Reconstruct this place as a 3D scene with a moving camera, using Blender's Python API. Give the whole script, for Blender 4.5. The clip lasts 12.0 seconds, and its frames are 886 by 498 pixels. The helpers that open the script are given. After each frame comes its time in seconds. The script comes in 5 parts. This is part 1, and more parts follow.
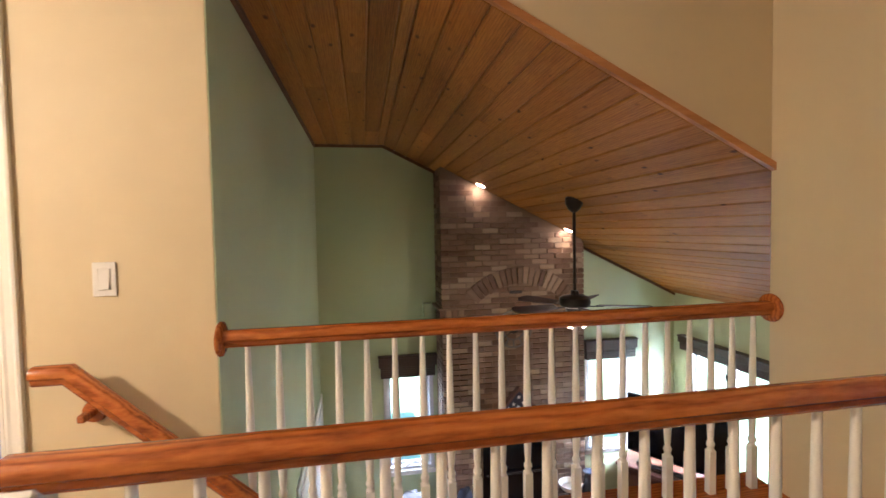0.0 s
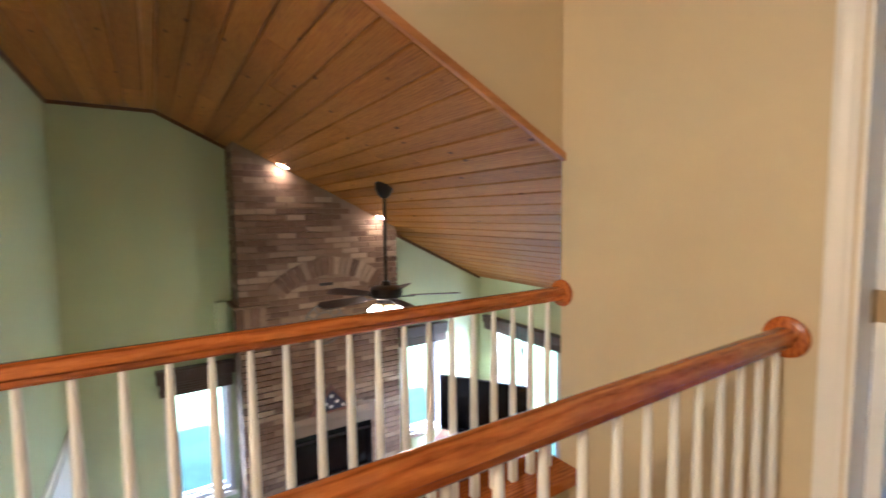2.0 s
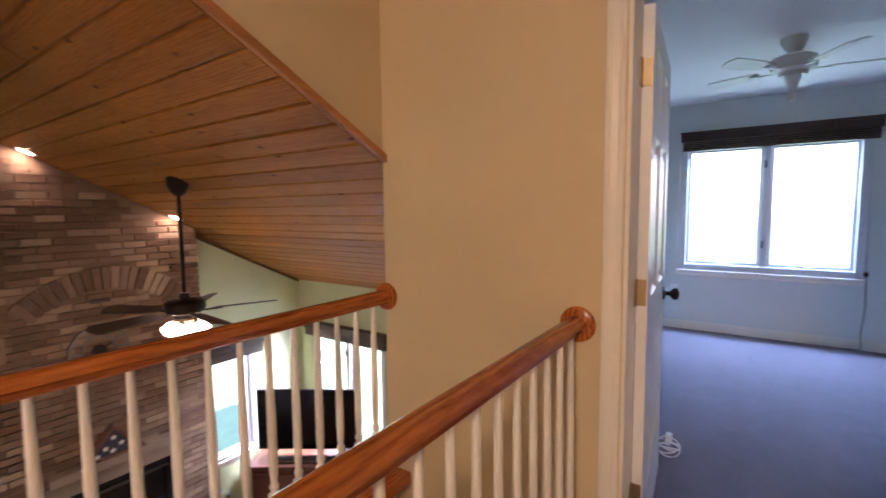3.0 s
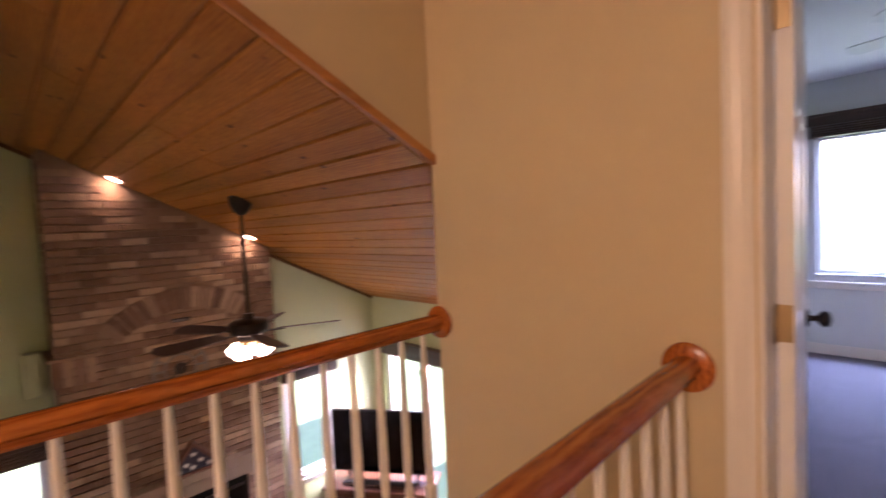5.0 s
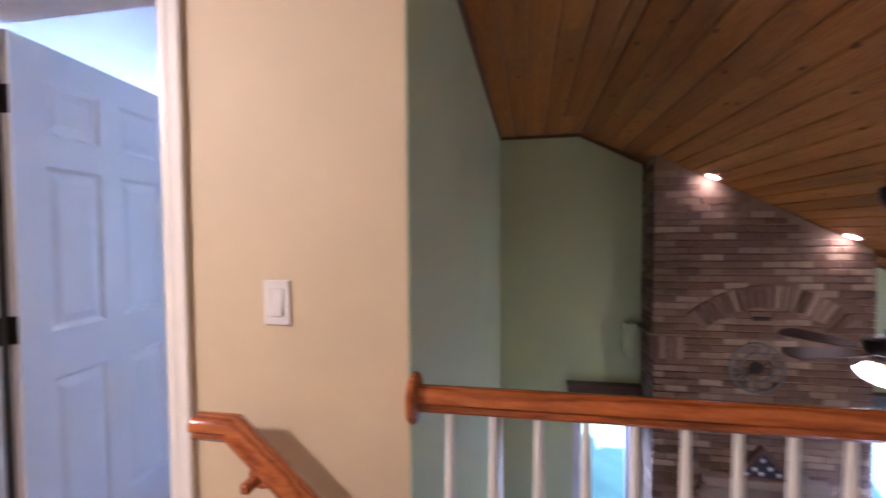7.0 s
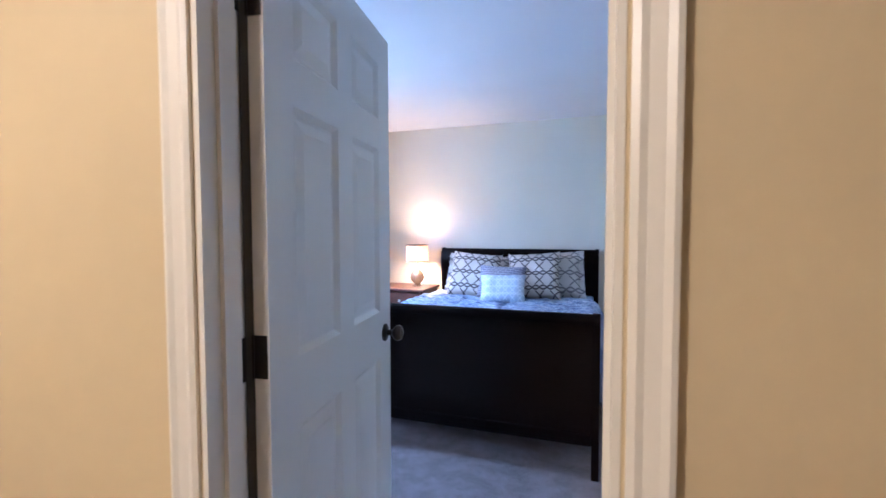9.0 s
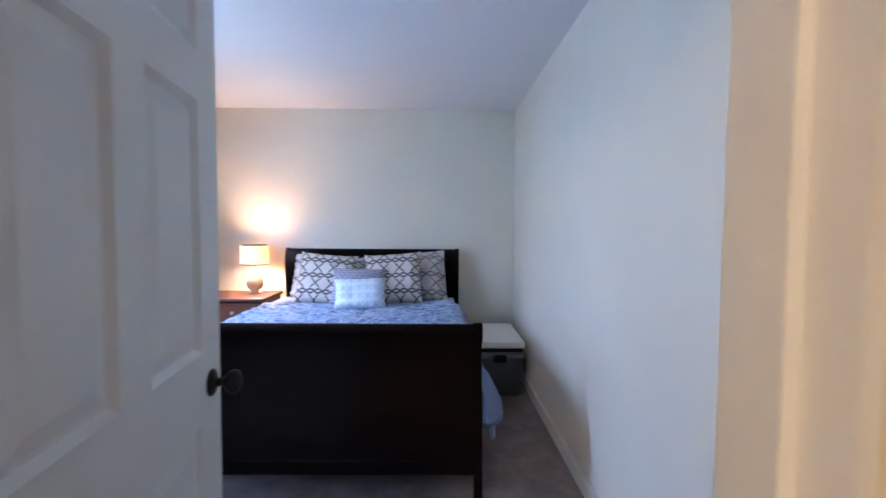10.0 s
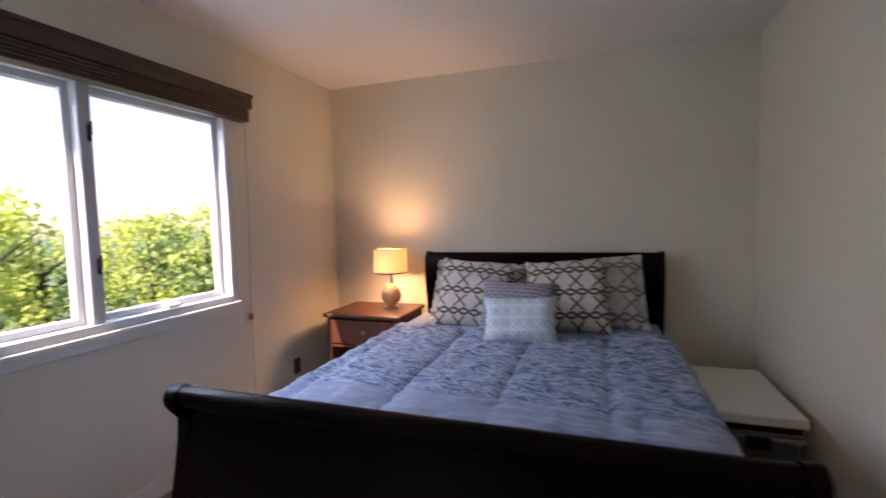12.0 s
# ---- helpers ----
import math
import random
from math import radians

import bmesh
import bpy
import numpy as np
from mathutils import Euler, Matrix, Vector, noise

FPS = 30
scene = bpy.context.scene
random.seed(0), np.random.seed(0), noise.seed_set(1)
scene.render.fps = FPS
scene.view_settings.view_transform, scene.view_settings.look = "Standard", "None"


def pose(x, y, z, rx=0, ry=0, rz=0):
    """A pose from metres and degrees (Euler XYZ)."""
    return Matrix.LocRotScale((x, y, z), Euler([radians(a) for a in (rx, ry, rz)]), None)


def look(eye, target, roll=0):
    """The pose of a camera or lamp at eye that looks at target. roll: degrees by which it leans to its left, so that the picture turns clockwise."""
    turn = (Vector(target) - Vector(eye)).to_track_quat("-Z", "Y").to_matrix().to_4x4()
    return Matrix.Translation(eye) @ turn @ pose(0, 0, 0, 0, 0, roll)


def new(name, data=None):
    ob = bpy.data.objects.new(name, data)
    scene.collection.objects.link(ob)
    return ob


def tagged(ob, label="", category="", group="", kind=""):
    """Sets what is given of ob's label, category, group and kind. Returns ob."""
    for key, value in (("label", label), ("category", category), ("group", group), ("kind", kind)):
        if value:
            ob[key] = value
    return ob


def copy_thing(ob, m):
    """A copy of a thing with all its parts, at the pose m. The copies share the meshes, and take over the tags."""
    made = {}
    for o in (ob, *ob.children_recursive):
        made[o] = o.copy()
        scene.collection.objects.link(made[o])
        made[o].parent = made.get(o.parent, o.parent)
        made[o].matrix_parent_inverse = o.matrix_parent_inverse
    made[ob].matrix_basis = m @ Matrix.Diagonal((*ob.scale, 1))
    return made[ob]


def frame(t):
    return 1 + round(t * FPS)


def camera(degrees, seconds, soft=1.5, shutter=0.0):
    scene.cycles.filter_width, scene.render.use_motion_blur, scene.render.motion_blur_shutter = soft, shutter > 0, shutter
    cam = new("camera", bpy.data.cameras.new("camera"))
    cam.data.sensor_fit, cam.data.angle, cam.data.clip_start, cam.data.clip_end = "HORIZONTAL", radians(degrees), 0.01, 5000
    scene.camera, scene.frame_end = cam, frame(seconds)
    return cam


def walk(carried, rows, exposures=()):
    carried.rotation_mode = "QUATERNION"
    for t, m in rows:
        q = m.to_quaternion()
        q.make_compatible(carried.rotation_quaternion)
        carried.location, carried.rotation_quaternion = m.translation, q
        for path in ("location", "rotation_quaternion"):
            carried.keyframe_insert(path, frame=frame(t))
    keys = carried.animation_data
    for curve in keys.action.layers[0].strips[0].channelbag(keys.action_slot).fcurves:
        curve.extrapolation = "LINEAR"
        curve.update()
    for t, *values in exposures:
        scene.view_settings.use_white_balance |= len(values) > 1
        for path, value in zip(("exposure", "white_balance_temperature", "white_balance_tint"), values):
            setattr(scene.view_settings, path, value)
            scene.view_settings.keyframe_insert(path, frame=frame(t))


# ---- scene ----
cam = camera(89.1, 12.0, shutter=0.4)
PATH = [
    (0, (0.364, 0.548, 1.296), (0.716, 2.515, 1.214), -1.1),
    (0.5, (0.383, 0.625, 1.29), (0.815, 2.575, 1.196), -1.5),
    (1, (0.424, 0.725, 1.279), (0.868, 2.672, 1.174), -1.9),
    (1.5, (0.51, 0.791, 1.293), (1.157, 2.679, 1.16), -1.9),
    (2, (0.558, 0.802, 1.297), (1.638, 2.479, 1.143), -0.7),
    (2.5, (0.571, 0.841, 1.312), (2.007, 2.223, 1.147), -0.6),
    (3, (0.61, 0.871, 1.317), (2.25, 2.002, 1.144), -0.6),
    (3.2, (0.646, 0.887, 1.32), (2.332, 1.948, 1.145), -0.8),
    (4.8, (0.940, 1.000, 1.308), (2.499, 2.253, 1.202), -2.0),
    (5, (0.928, 0.998, 1.300), (2.341, 2.411, 1.194), -2.7),
    (5.5, (0.819, 1.045, 1.302), (1.817, 2.776, 1.223), -2.4),
    (6, (0.632, 1.089, 1.316), (1.158, 3.018, 1.260), -2.0),
    (6.5, (0.35, 1.139, 1.326), (0.47, 3.134, 1.266), -0.9),
    (7, (0.141, 1.183, 1.326), (-0.234, 3.147, 1.256), -0.5),
    (7.5, (-0.098, 1.292, 1.326), (-0.875, 3.133, 1.247), -1.0),
    (7.7, (-0.205, 1.325, 1.325), (-1.064, 3.123, 1.241), -1.3),
    (9.3, (-0.904, 1.688, 1.288), (-1.401, 3.623, 1.192), 0.2),
    (9.5, (-0.94, 1.767, 1.288), (-1.293, 3.733, 1.188), 0.3),
    (10, (-1.020, 1.990, 1.289), (-0.997, 3.987, 1.192), 0.4),
    (10.5, (-1.034, 2.264, 1.271), (-0.866, 4.254, 1.163), -0.1),
    (11, (-1.015, 2.607, 1.249), (-0.972, 4.603, 1.144), -0.6),
    (11.5, (-1.109, 2.829, 1.303), (-1.345, 4.811, 1.169), -1.4),
    (12, (-1.22, 3.049, 1.333), (-1.871, 4.936, 1.196), -1.4),
]

EXPOSURE = [(0, 3.7, 5400, 25), (1.0, 3.9, 5100, 21), (2.0, 4.1, 5150, 22), (3.0, 3.5, 6000, 41), (4.9, 3.4, 6500, 54), (5.5, 3.85, 6900, 48), (6.1, 4.25, 5300, 33), (6.6, 4.1, 4550, 33),
            (7.0, 3.45, 4750, 40), (7.7, 2.85, 4700, 29), (9.3, 2.75, 5050, 26), (10.0, 2.55, 5400, 27), (10.6, 2.4, 5450, 20), (11.0, 2.4, 5900, 27), (11.5, 2.1, 6200, 26), (12, 1.45, 7300, 33)]
walk(cam, [(t, look(eye, target, roll)) for t, eye, target, roll in PATH], EXPOSURE)
# power and place of the added hall lamp; SKY_W: lamps at the windows
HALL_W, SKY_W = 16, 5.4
ADDED_LAMP = (-2.0, 0.60)

# ---- world and light ----
world = bpy.data.worlds.new("sky")
scene.world = world
world.use_nodes = True
wn = world.node_tree.nodes
sky = wn.new("ShaderNodeTexSky")
sky.sky_type = 'NISHITA'
sky.sun_disc = False
sky.sun_elevation = radians(48)
sky.sun_rotation = radians(200)
world.node_tree.links.new(sky.outputs[0], wn["Background"].inputs[0])
wn["Background"].inputs[1].default_value = 0.15


def lamp(name, kind, m, energy, color=(1, 1, 1), size=0.1, size_y=None, spot=None):
    data = bpy.data.lights.new(name, kind)
    data.energy, data.color = energy, color
    if kind == 'AREA':
        data.shape, data.size, data.size_y = 'RECTANGLE', size, size_y or size
    elif kind == 'SUN':
        data.angle = radians(0.5)
    else:
        data.shadow_soft_size = size
    if spot:
        data.spot_size, data.spot_blend = radians(spot), 1.0
    ob = new(name, data)
    ob.matrix_world = m
    return tagged(ob, kind="structure")


SUN_DIR = Vector((0.30, 0.80, -0.95))
lamp("sun", 'SUN', look((0, 0, 30), Vector((0, 0, 30)) + SUN_DIR), 5.0, (1, 0.95, 0.87))

# ---- the plan, in metres ----
GREAT_FLOOR = -2.70
Y_OPEN = 2.213         # loft-side face of the wall with the light switch
Y_BACK = 5.714         # far wall of the great room
X_GREEN = -0.137       # great-room face of the green wall
X_LOW = 4.305          # low side wall of the great room
X_SIDE = 2.12          # loft-side face of the wall with the second bedroom
KINK_X, KINK_Z, SLOPE = 0.625, 2.27, 0.498
LOFT_CEIL = 2.39
BX0, BX1, BY0, BY1 = -3.266, -0.298, 2.32, 6.28   # first bedroom
RX1, RY0, RY1 = 6.08, -1.6, 2.08                   # second bedroom


def roof_z(x):
    return KINK_Z if x < KINK_X else KINK_Z - SLOPE * (x - KINK_X)


# ---- materials ----
def rgb(c):
    return (*c, 1.0)


class Mat:
    """A node material with a principled shader and a few short ways to wire it."""

    def __init__(self, name, color, rough=0.6, metal=0.0, **more):
        self.m = bpy.data.materials.new(name)
        self.m.use_nodes = True
        self.t = self.m.node_tree
        self.b = self.t.nodes["Principled BSDF"]
        self.b.inputs["Base Color"].default_value = rgb(color)
        self.b.inputs["Roughness"].default_value = rough
        self.b.inputs["Metallic"].default_value = metal
        for key, value in more.items():
            self.b.inputs[key.replace("_", " ")].default_value = value

    def node(self, kind, **values):
        n = self.t.nodes.new("ShaderNode" + kind)
        for key, value in values.items():
            n.inputs[key.replace("_", " ")].default_value = value
        return n

    def wire(self, a, b):
        self.t.links.new(a, b)

    def coords(self, scale=(1, 1, 1), kind="Object", turn=(0, 0, 0)):
        c, m = self.node("TexCoord"), self.node("Mapping")
        m.inputs["Scale"].default_value = scale
        m.inputs["Rotation"].default_value = turn
        self.wire(c.outputs[kind], m.inputs[0])
        return m.outputs[0]

    def noise(self, at, scale, detail=4, rough=0.55):
        n = self.node("TexNoise", Scale=scale, Detail=detail, Roughness=rough)
        self.wire(at, n.inputs["Vector"])
        return n.outputs[0]

    def ramp(self, value, stops):
        r = self.node("ValToRGB")
        e = r.color_ramp.elements
        while len(e) < len(stops):
            e.new(0.5)
        for k, (p, c) in zip(e, stops):
            k.position, k.color = p, rgb(c)
        self.wire(value, r.inputs[0])
        return r.outputs[0]

    def mix(self, f, a, b, how='MIX'):
        n = self.node("Mix")
        n.data_type, n.blend_type = 'RGBA', how
        for sock, v in ((n.inputs[0], f), (n.inputs[6], a), (n.inputs[7], b)):
            if isinstance(v, (int, float)):
                sock.default_value = v
            elif isinstance(v, tuple):
                sock.default_value = rgb(v)
            else:
                self.wire(v, sock)
        return n.outputs[2]

    def math(self, how, a, b=0.0):
        n = self.node("Math")
        n.operation = how
        for sock, v in ((n.inputs[0], a), (n.inputs[1], b)):
            if isinstance(v, (int, float)):
                sock.default_value = v
            else:
                self.wire(v, sock)
        return n.outputs[0]

    def bump(self, height, strength=0.2, distance=0.01):
        n = self.node("Bump", Strength=strength, Distance=distance)
        self.wire(height, n.inputs["Height"])
        self.wire(n.outputs[0], self.b.inputs["Normal"])

    def color(self, out):
        self.wire(out, self.b.inputs["Base Color"])

    def rough(self, out):
        self.wire(out, self.b.inputs["Roughness"])


def paint(name, color, rough=0.6, spread=0.05, bump=0.12):
    """Rolled wall paint: a faint orange-peel and slow drifts of tone."""
    m = Mat(name, color, rough)
    at = m.coords()
    slow = m.noise(at, 0.9, 3)
    dark = tuple(c * (1 - spread) for c in color)
    light = tuple(min(1, c * (1 + spread)) for c in color)
    m.color(m.ramp(slow, [(0.3, dark), (0.7, light)]))
    fine = m.noise(at, 260, 2)
    m.bump(fine, bump, 0.002)
    return m.m


def timber(name, dark, mid, light, rough=0.35, along=(1, 14, 14), knots=False, island=False, ring=3.0, coat=0.0, bands='X'):
    """Grained wood; along: the scale that stretches the grain along one axis."""
    m = Mat(name, mid, rough)
    at = m.coords(along)
    if island:
        g = m.node("NewGeometry")
        off = m.node("VectorMath")
        off.operation = 'ADD'
        comb = m.node("CombineXYZ")
        k = m.math('MULTIPLY', g.outputs["Random Per Island"], 37.0)
        for s in comb.inputs:
            m.wire(k, s)
        m.wire(at, off.inputs[0])
        m.wire(comb.outputs[0], off.inputs[1])
        at = off.outputs[0]
    big = m.noise(at, ring * 0.35, 3)
    fine = m.noise(at, ring * 6, 5, 0.65)
    wave = m.node("TexWave", Scale=ring, Distortion=7.0, Detail=3.0, Detail_Scale=1.2)
    wave.bands_direction = bands
    m.wire(at, wave.inputs[0])
    col = m.ramp(m.math('ADD', m.math('MULTIPLY', wave.outputs[1], 0.45 if not island else 0.2), m.math('MULTIPLY', big, 0.6 if not island else 0.85)),
                 [(0.22, dark), (0.5, mid), (0.85, light)])
    col = m.mix(0.35, col, m.ramp(fine, [(0.35, dark), (0.65, light)]))
    if island:
        col = m.mix(1.0, col, m.ramp(g.outputs["Random Per Island"], [(0.0, (0.66, 0.60, 0.54)), (0.3, (0.86, 0.83, 0.78)), (1.0, (1, 1, 1))]), 'MULTIPLY')
    if knots:
        v = m.node("TexVoronoi", Scale=1.0)
        m.wire(m.coords((8.0, 4.2, 8.0)), v.inputs["Vector"])
        col = m.mix(m.ramp(v.outputs[0], [(0.05, (1, 1, 1)), (0.12, (0, 0, 0))]), col, tuple(c * 0.55 for c in dark))
    m.color(col)
    m.bump(fine, 0.12, 0.003)
    m.b.inputs["Coat Weight"].default_value = coat
    m.b.inputs["Coat Roughness"].default_value = 0.12
    return m.m


HALL = paint("hall_paint", (0.63, 0.518, 0.32))
GREEN = paint("green_paint", (0.455, 0.53, 0.32))
BED_WALL = paint("bedroom_paint", (0.73, 0.69, 0.575))
BLUE_WALL = paint("second_bedroom_paint", (0.62, 0.66, 0.64))
CEIL = paint("ceiling_paint", (0.78, 0.76, 0.74), 0.8, 0.03, 0.3)
TRIM = paint("trim_paint", (0.78, 0.75, 0.68), 0.35, 0.02, 0.03)
DOOR = paint("door_paint", (0.78, 0.78, 0.76), 0.38, 0.02, 0.05)
BALUSTER = paint("baluster_paint", (0.80, 0.78, 0.72), 0.35, 0.02, 0.03)
PINE = timber("pine_boards", (0.130, 0.044, 0.005), (0.365, 0.148, 0.018), (0.53, 0.245, 0.040), 0.55, (9, 0.55, 9), True, True)
PINE.node_tree.nodes["Principled BSDF"].inputs["Specular IOR Level"].default_value = 0.25
PINE_TRIM = timber("pine_trim", (0.27, 0.105, 0.025), (0.44, 0.185, 0.05), (0.56, 0.27, 0.08), 0.5, (0.8, 9, 9), ring=0.6, bands='Y')
# trim wood with the shadow under the ceiling put into its colour
SHADED_TRIM = timber("shaded_pine_trim", (0.06, 0.025, 0.010), (0.10, 0.042, 0.016), (0.14, 0.06, 0.022), 0.6, (0.8, 9, 9), bands='Z')
OAK = timber("oak_rail", (0.16, 0.034, 0.005), (0.42, 0.102, 0.011), (0.57, 0.180, 0.024), 0.24, (1.3, 8, 8), coat=0.25, ring=2.2, bands='Y')
CHERRY = timber("cherry_wood", (0.05, 0.014, 0.007), (0.085, 0.026, 0.012), (0.125, 0.042, 0.02), 0.4, (1.2, 14, 14), bands='Z')
DARKWOOD = timber("espresso_wood", (0.004, 0.0022, 0.002), (0.006, 0.003, 0.0026), (0.010, 0.005, 0.004), 0.24, (1.2, 14, 14), coat=0.0, bands='Z')
DARKWOOD.node_tree.nodes["Principled BSDF"].inputs["Specular IOR Level"].default_value = 0.09
FLOORWOOD = timber("oak_floor", (0.20, 0.06, 0.02), (0.30, 0.10, 0.035), (0.38, 0.15, 0.05), 0.3, (0.9, 13, 13), island=True, bands='Y')
BLINDWOOD = timber("blind_wood", (0.026, 0.011, 0.007), (0.046, 0.020, 0.012), (0.072, 0.033, 0.019), 0.4, (10, 1, 10))
BLACK = Mat("black_metal", (0.012, 0.011, 0.010), 0.35, 0.6).m
BLACKGLASS = Mat("screen_black", (0.003, 0.003, 0.004), 0.16, 0.0, Specular_IOR_Level=0.16).m
BRASS = Mat("aged_brass", (0.36, 0.27, 0.15), 0.42, 1.0).m
BRONZE = Mat("dark_bronze", (0.018, 0.013, 0.011), 0.36, 0.5).m
CHROME = Mat("brushed_nickel", (0.6, 0.58, 0.54), 0.25, 1.0).m
PLASTIC = Mat("white_plastic", (0.76, 0.74, 0.69), 0.4).m
WINFRAME = paint("window_vinyl", (0.58, 0.59, 0.61), 0.4, 0.02, 0.02)
VOID = Mat("firebox_black", (0.01, 0.01, 0.01), 0.8).m


def glass(name, color=(1, 1, 1), rough=0.0, ior=1.45):
    return Mat(name, color, rough, 0.0, Transmission_Weight=1.0, IOR=ior).m


GLASS = glass("window_glass", ior=1.05)


def glow(name, color, strength):
    m = Mat(name, color, 0.5)
    m.b.inputs["Emission Color"].default_value = rgb(color)
    m.b.inputs["Emission Strength"].default_value = strength
    return m.m


def carpet(name, a, b):
    m = Mat(name, a, 0.95)
    at = m.coords()
    pile = m.noise(at, 420, 3, 0.7)
    slow = m.noise(at, 7, 5, 0.72)
    m.color(m.mix(0.4, m.ramp(slow, [(0.42, a), (0.60, b)]), m.ramp(pile, [(0.3, tuple(c * 0.6 for c in a)), (0.7, tuple(c * 1.2 for c in b))])))
    m.bump(m.math('ADD', pile, m.math('MULTIPLY', slow, 1.5)), 0.6, 0.012)
    m.b.inputs["Sheen Weight"].default_value = 0.3
    return m.m


CARPET = carpet("bedroom_carpet", (0.27, 0.225, 0.20), (0.34, 0.29, 0.26))
CARPET_BED = carpet("mauve_carpet", (0.105, 0.078, 0.072), (0.265, 0.205, 0.195))
CARPET2 = carpet("second_carpet", (0.085, 0.070, 0.102), (0.125, 0.102, 0.142))


def brick_material(name, by_object):
    m = Mat(name, (0.3, 0.2, 0.15), 0.85)
    if by_object:
        pick = m.node("ObjectInfo").outputs["Random"]
    else:
        pick = m.node("NewGeometry").outputs["Random Per Island"]
    at = m.coords()
    base = m.ramp(pick, [(0.0, (0.080, 0.040, 0.022)), (0.25, (0.125, 0.066, 0.037)), (0.45, (0.165, 0.096, 0.056)), (0.65, (0.210, 0.132, 0.080)), (0.82, (0.265, 0.180, 0.115)), (1.0, (0.38, 0.285, 0.195))])
    stain = m.noise(at, 9, 4, 0.6)
    grit = m.noise(at, 120, 3, 0.7)
    col = m.mix(m.ramp(stain, [(0.5, (0, 0, 0)), (0.68, (0.45, 0.45, 0.45))]), base, (0.20, 0.142, 0.104))
    col = m.mix(0.25, col, m.ramp(grit, [(0.3, (0.04, 0.023, 0.017)), (0.7, (0.24, 0.17, 0.12))]))
    m.color(col)
    m.bump(grit, 0.5, 0.006)
    return m.m


BRICK = brick_material("used_brick", True)
BRICK_FAR = brick_material("used_brick_rest", False)
MORTAR = paint("mortar", (0.20, 0.138, 0.090), 0.95, 0.15, 0.6)


# ---- mesh helpers ----
def bm_box(bm, x0, x1, y0, y1, z0, z1, bevel=0.0, seg=1):
    r = bmesh.ops.create_cube(bm, size=1.0, matrix=Matrix.Translation(((x0 + x1) / 2, (y0 + y1) / 2, (z0 + z1) / 2)) @ Matrix.Diagonal((x1 - x0, y1 - y0, z1 - z0, 1)))
    if bevel:
        edges = list({e for v in r["verts"] for e in v.link_edges})
        bmesh.ops.bevel(bm, geom=edges, offset=bevel, segments=seg, affect='EDGES', profile=0.5)
    return bm


def box(x0, x1, y0, y1, z0, z1, bevel=0.0, seg=1):
    return bm_box(bmesh.new(), x0, x1, y0, y1, z0, z1, bevel, seg)


def lathe(profile, at=(0, 0, 0), seg=20, axis='Z'):
    """A turned body: profile of (radius, height)."""
    bm = bmesh.new()
    rings = []
    for r, h in profile:
        ring = []
        for k in range(seg):
            a = 2 * math.pi * k / seg
            p = (r * math.cos(a), r * math.sin(a), h)
            if axis == 'X':
                p = (p[2], p[0], p[1])
            elif axis == 'Y':
                p = (p[0], p[2], p[1])
            ring.append(bm.verts.new(Vector(p) + Vector(at)))
        rings.append(ring)
    for a, b in zip(rings, rings[1:]):
        for k in range(seg):
            bm.faces.new((a[k], a[(k + 1) % seg], b[(k + 1) % seg], b[k]))
    for ring in () if profile[0] == profile[-1] else (rings[0], rings[-1]):
        if (ring[0].co - ring[seg // 2].co).length > 1e-4:
            bm.faces.new(ring)
    bmesh.ops.recalc_face_normals(bm, faces=bm.faces)
    return bm


def extrude(outline, axis, lo, hi):
    """A prism of a flat outline: axis 'X' takes (y, z), 'Y' takes (x, z), 'Z' takes (x, y)."""
    bm = bmesh.new()

    def place(p, d):
        return {'X': (d, p[0], p[1]), 'Y': (p[0], d, p[1]), 'Z': (p[0], p[1], d)}[axis]

    a = [bm.verts.new(place(p, lo)) for p in outline]
    b = [bm.verts.new(place(p, hi)) for p in outline]
    n = len(outline)
    for k in range(n):
        bm.faces.new((a[k], a[(k + 1) % n], b[(k + 1) % n], b[k]))
    bm.faces.new(a[::-1])
    bm.faces.new(b)
    bmesh.ops.recalc_face_normals(bm, faces=bm.faces)
    return bm


def sweep(profile, path, up=(0, 0, 1)):
    """A closed profile of (side, up) carried along a straight-cornered path, mitred."""
    bm = bmesh.new()
    path = [Vector(p) for p in path]
    rings = []
    for k, p in enumerate(path):
        d0 = (p - path[k - 1]).normalized() if k else (path[1] - p).normalized()
        d1 = (path[k + 1] - p).normalized() if k + 1 < len(path) else d0
        d = (d0 + d1).normalized()
        side = d.cross(Vector(up)).normalized()
        top = side.cross(d).normalized()
        stretch = 1 / max(0.3, d.dot(d1))
        rings.append([bm.verts.new(p + side * u + top * v * stretch) for u, v in profile])
    n = len(profile)
    for a, b in zip(rings, rings[1:]):
        for k in range(n):
            bm.faces.new((a[k], a[(k + 1) % n], b[(k + 1) % n], b[k]))
    bm.faces.new(rings[0][::-1])
    bm.faces.new(rings[-1])
    bmesh.ops.recalc_face_normals(bm, faces=bm.faces)
    return bm


def mesh_of(name, bm, material, smooth=False):
    me = bpy.data.meshes.new(name)
    bm.to_mesh(me)
    bm.free()
    me.materials.append(material)
    if smooth:
        me.polygons.foreach_set("use_smooth", [True] * len(me.polygons))
        me.set_sharp_from_angle(angle=radians(38))
    return me


def part(name, bm, material, parent, label="", smooth=False):
    ob = new(name, mesh_of(name, bm, material, smooth))
    ob.parent = parent
    return tagged(ob, label)


def thing(name, label, category, at=(0, 0, 0), turn=0, group=""):
    ob = new(name)
    ob.empty_display_size = 0.1
    ob.matrix_world = pose(*at, 0, 0, turn)
    return tagged(ob, label, category, group)


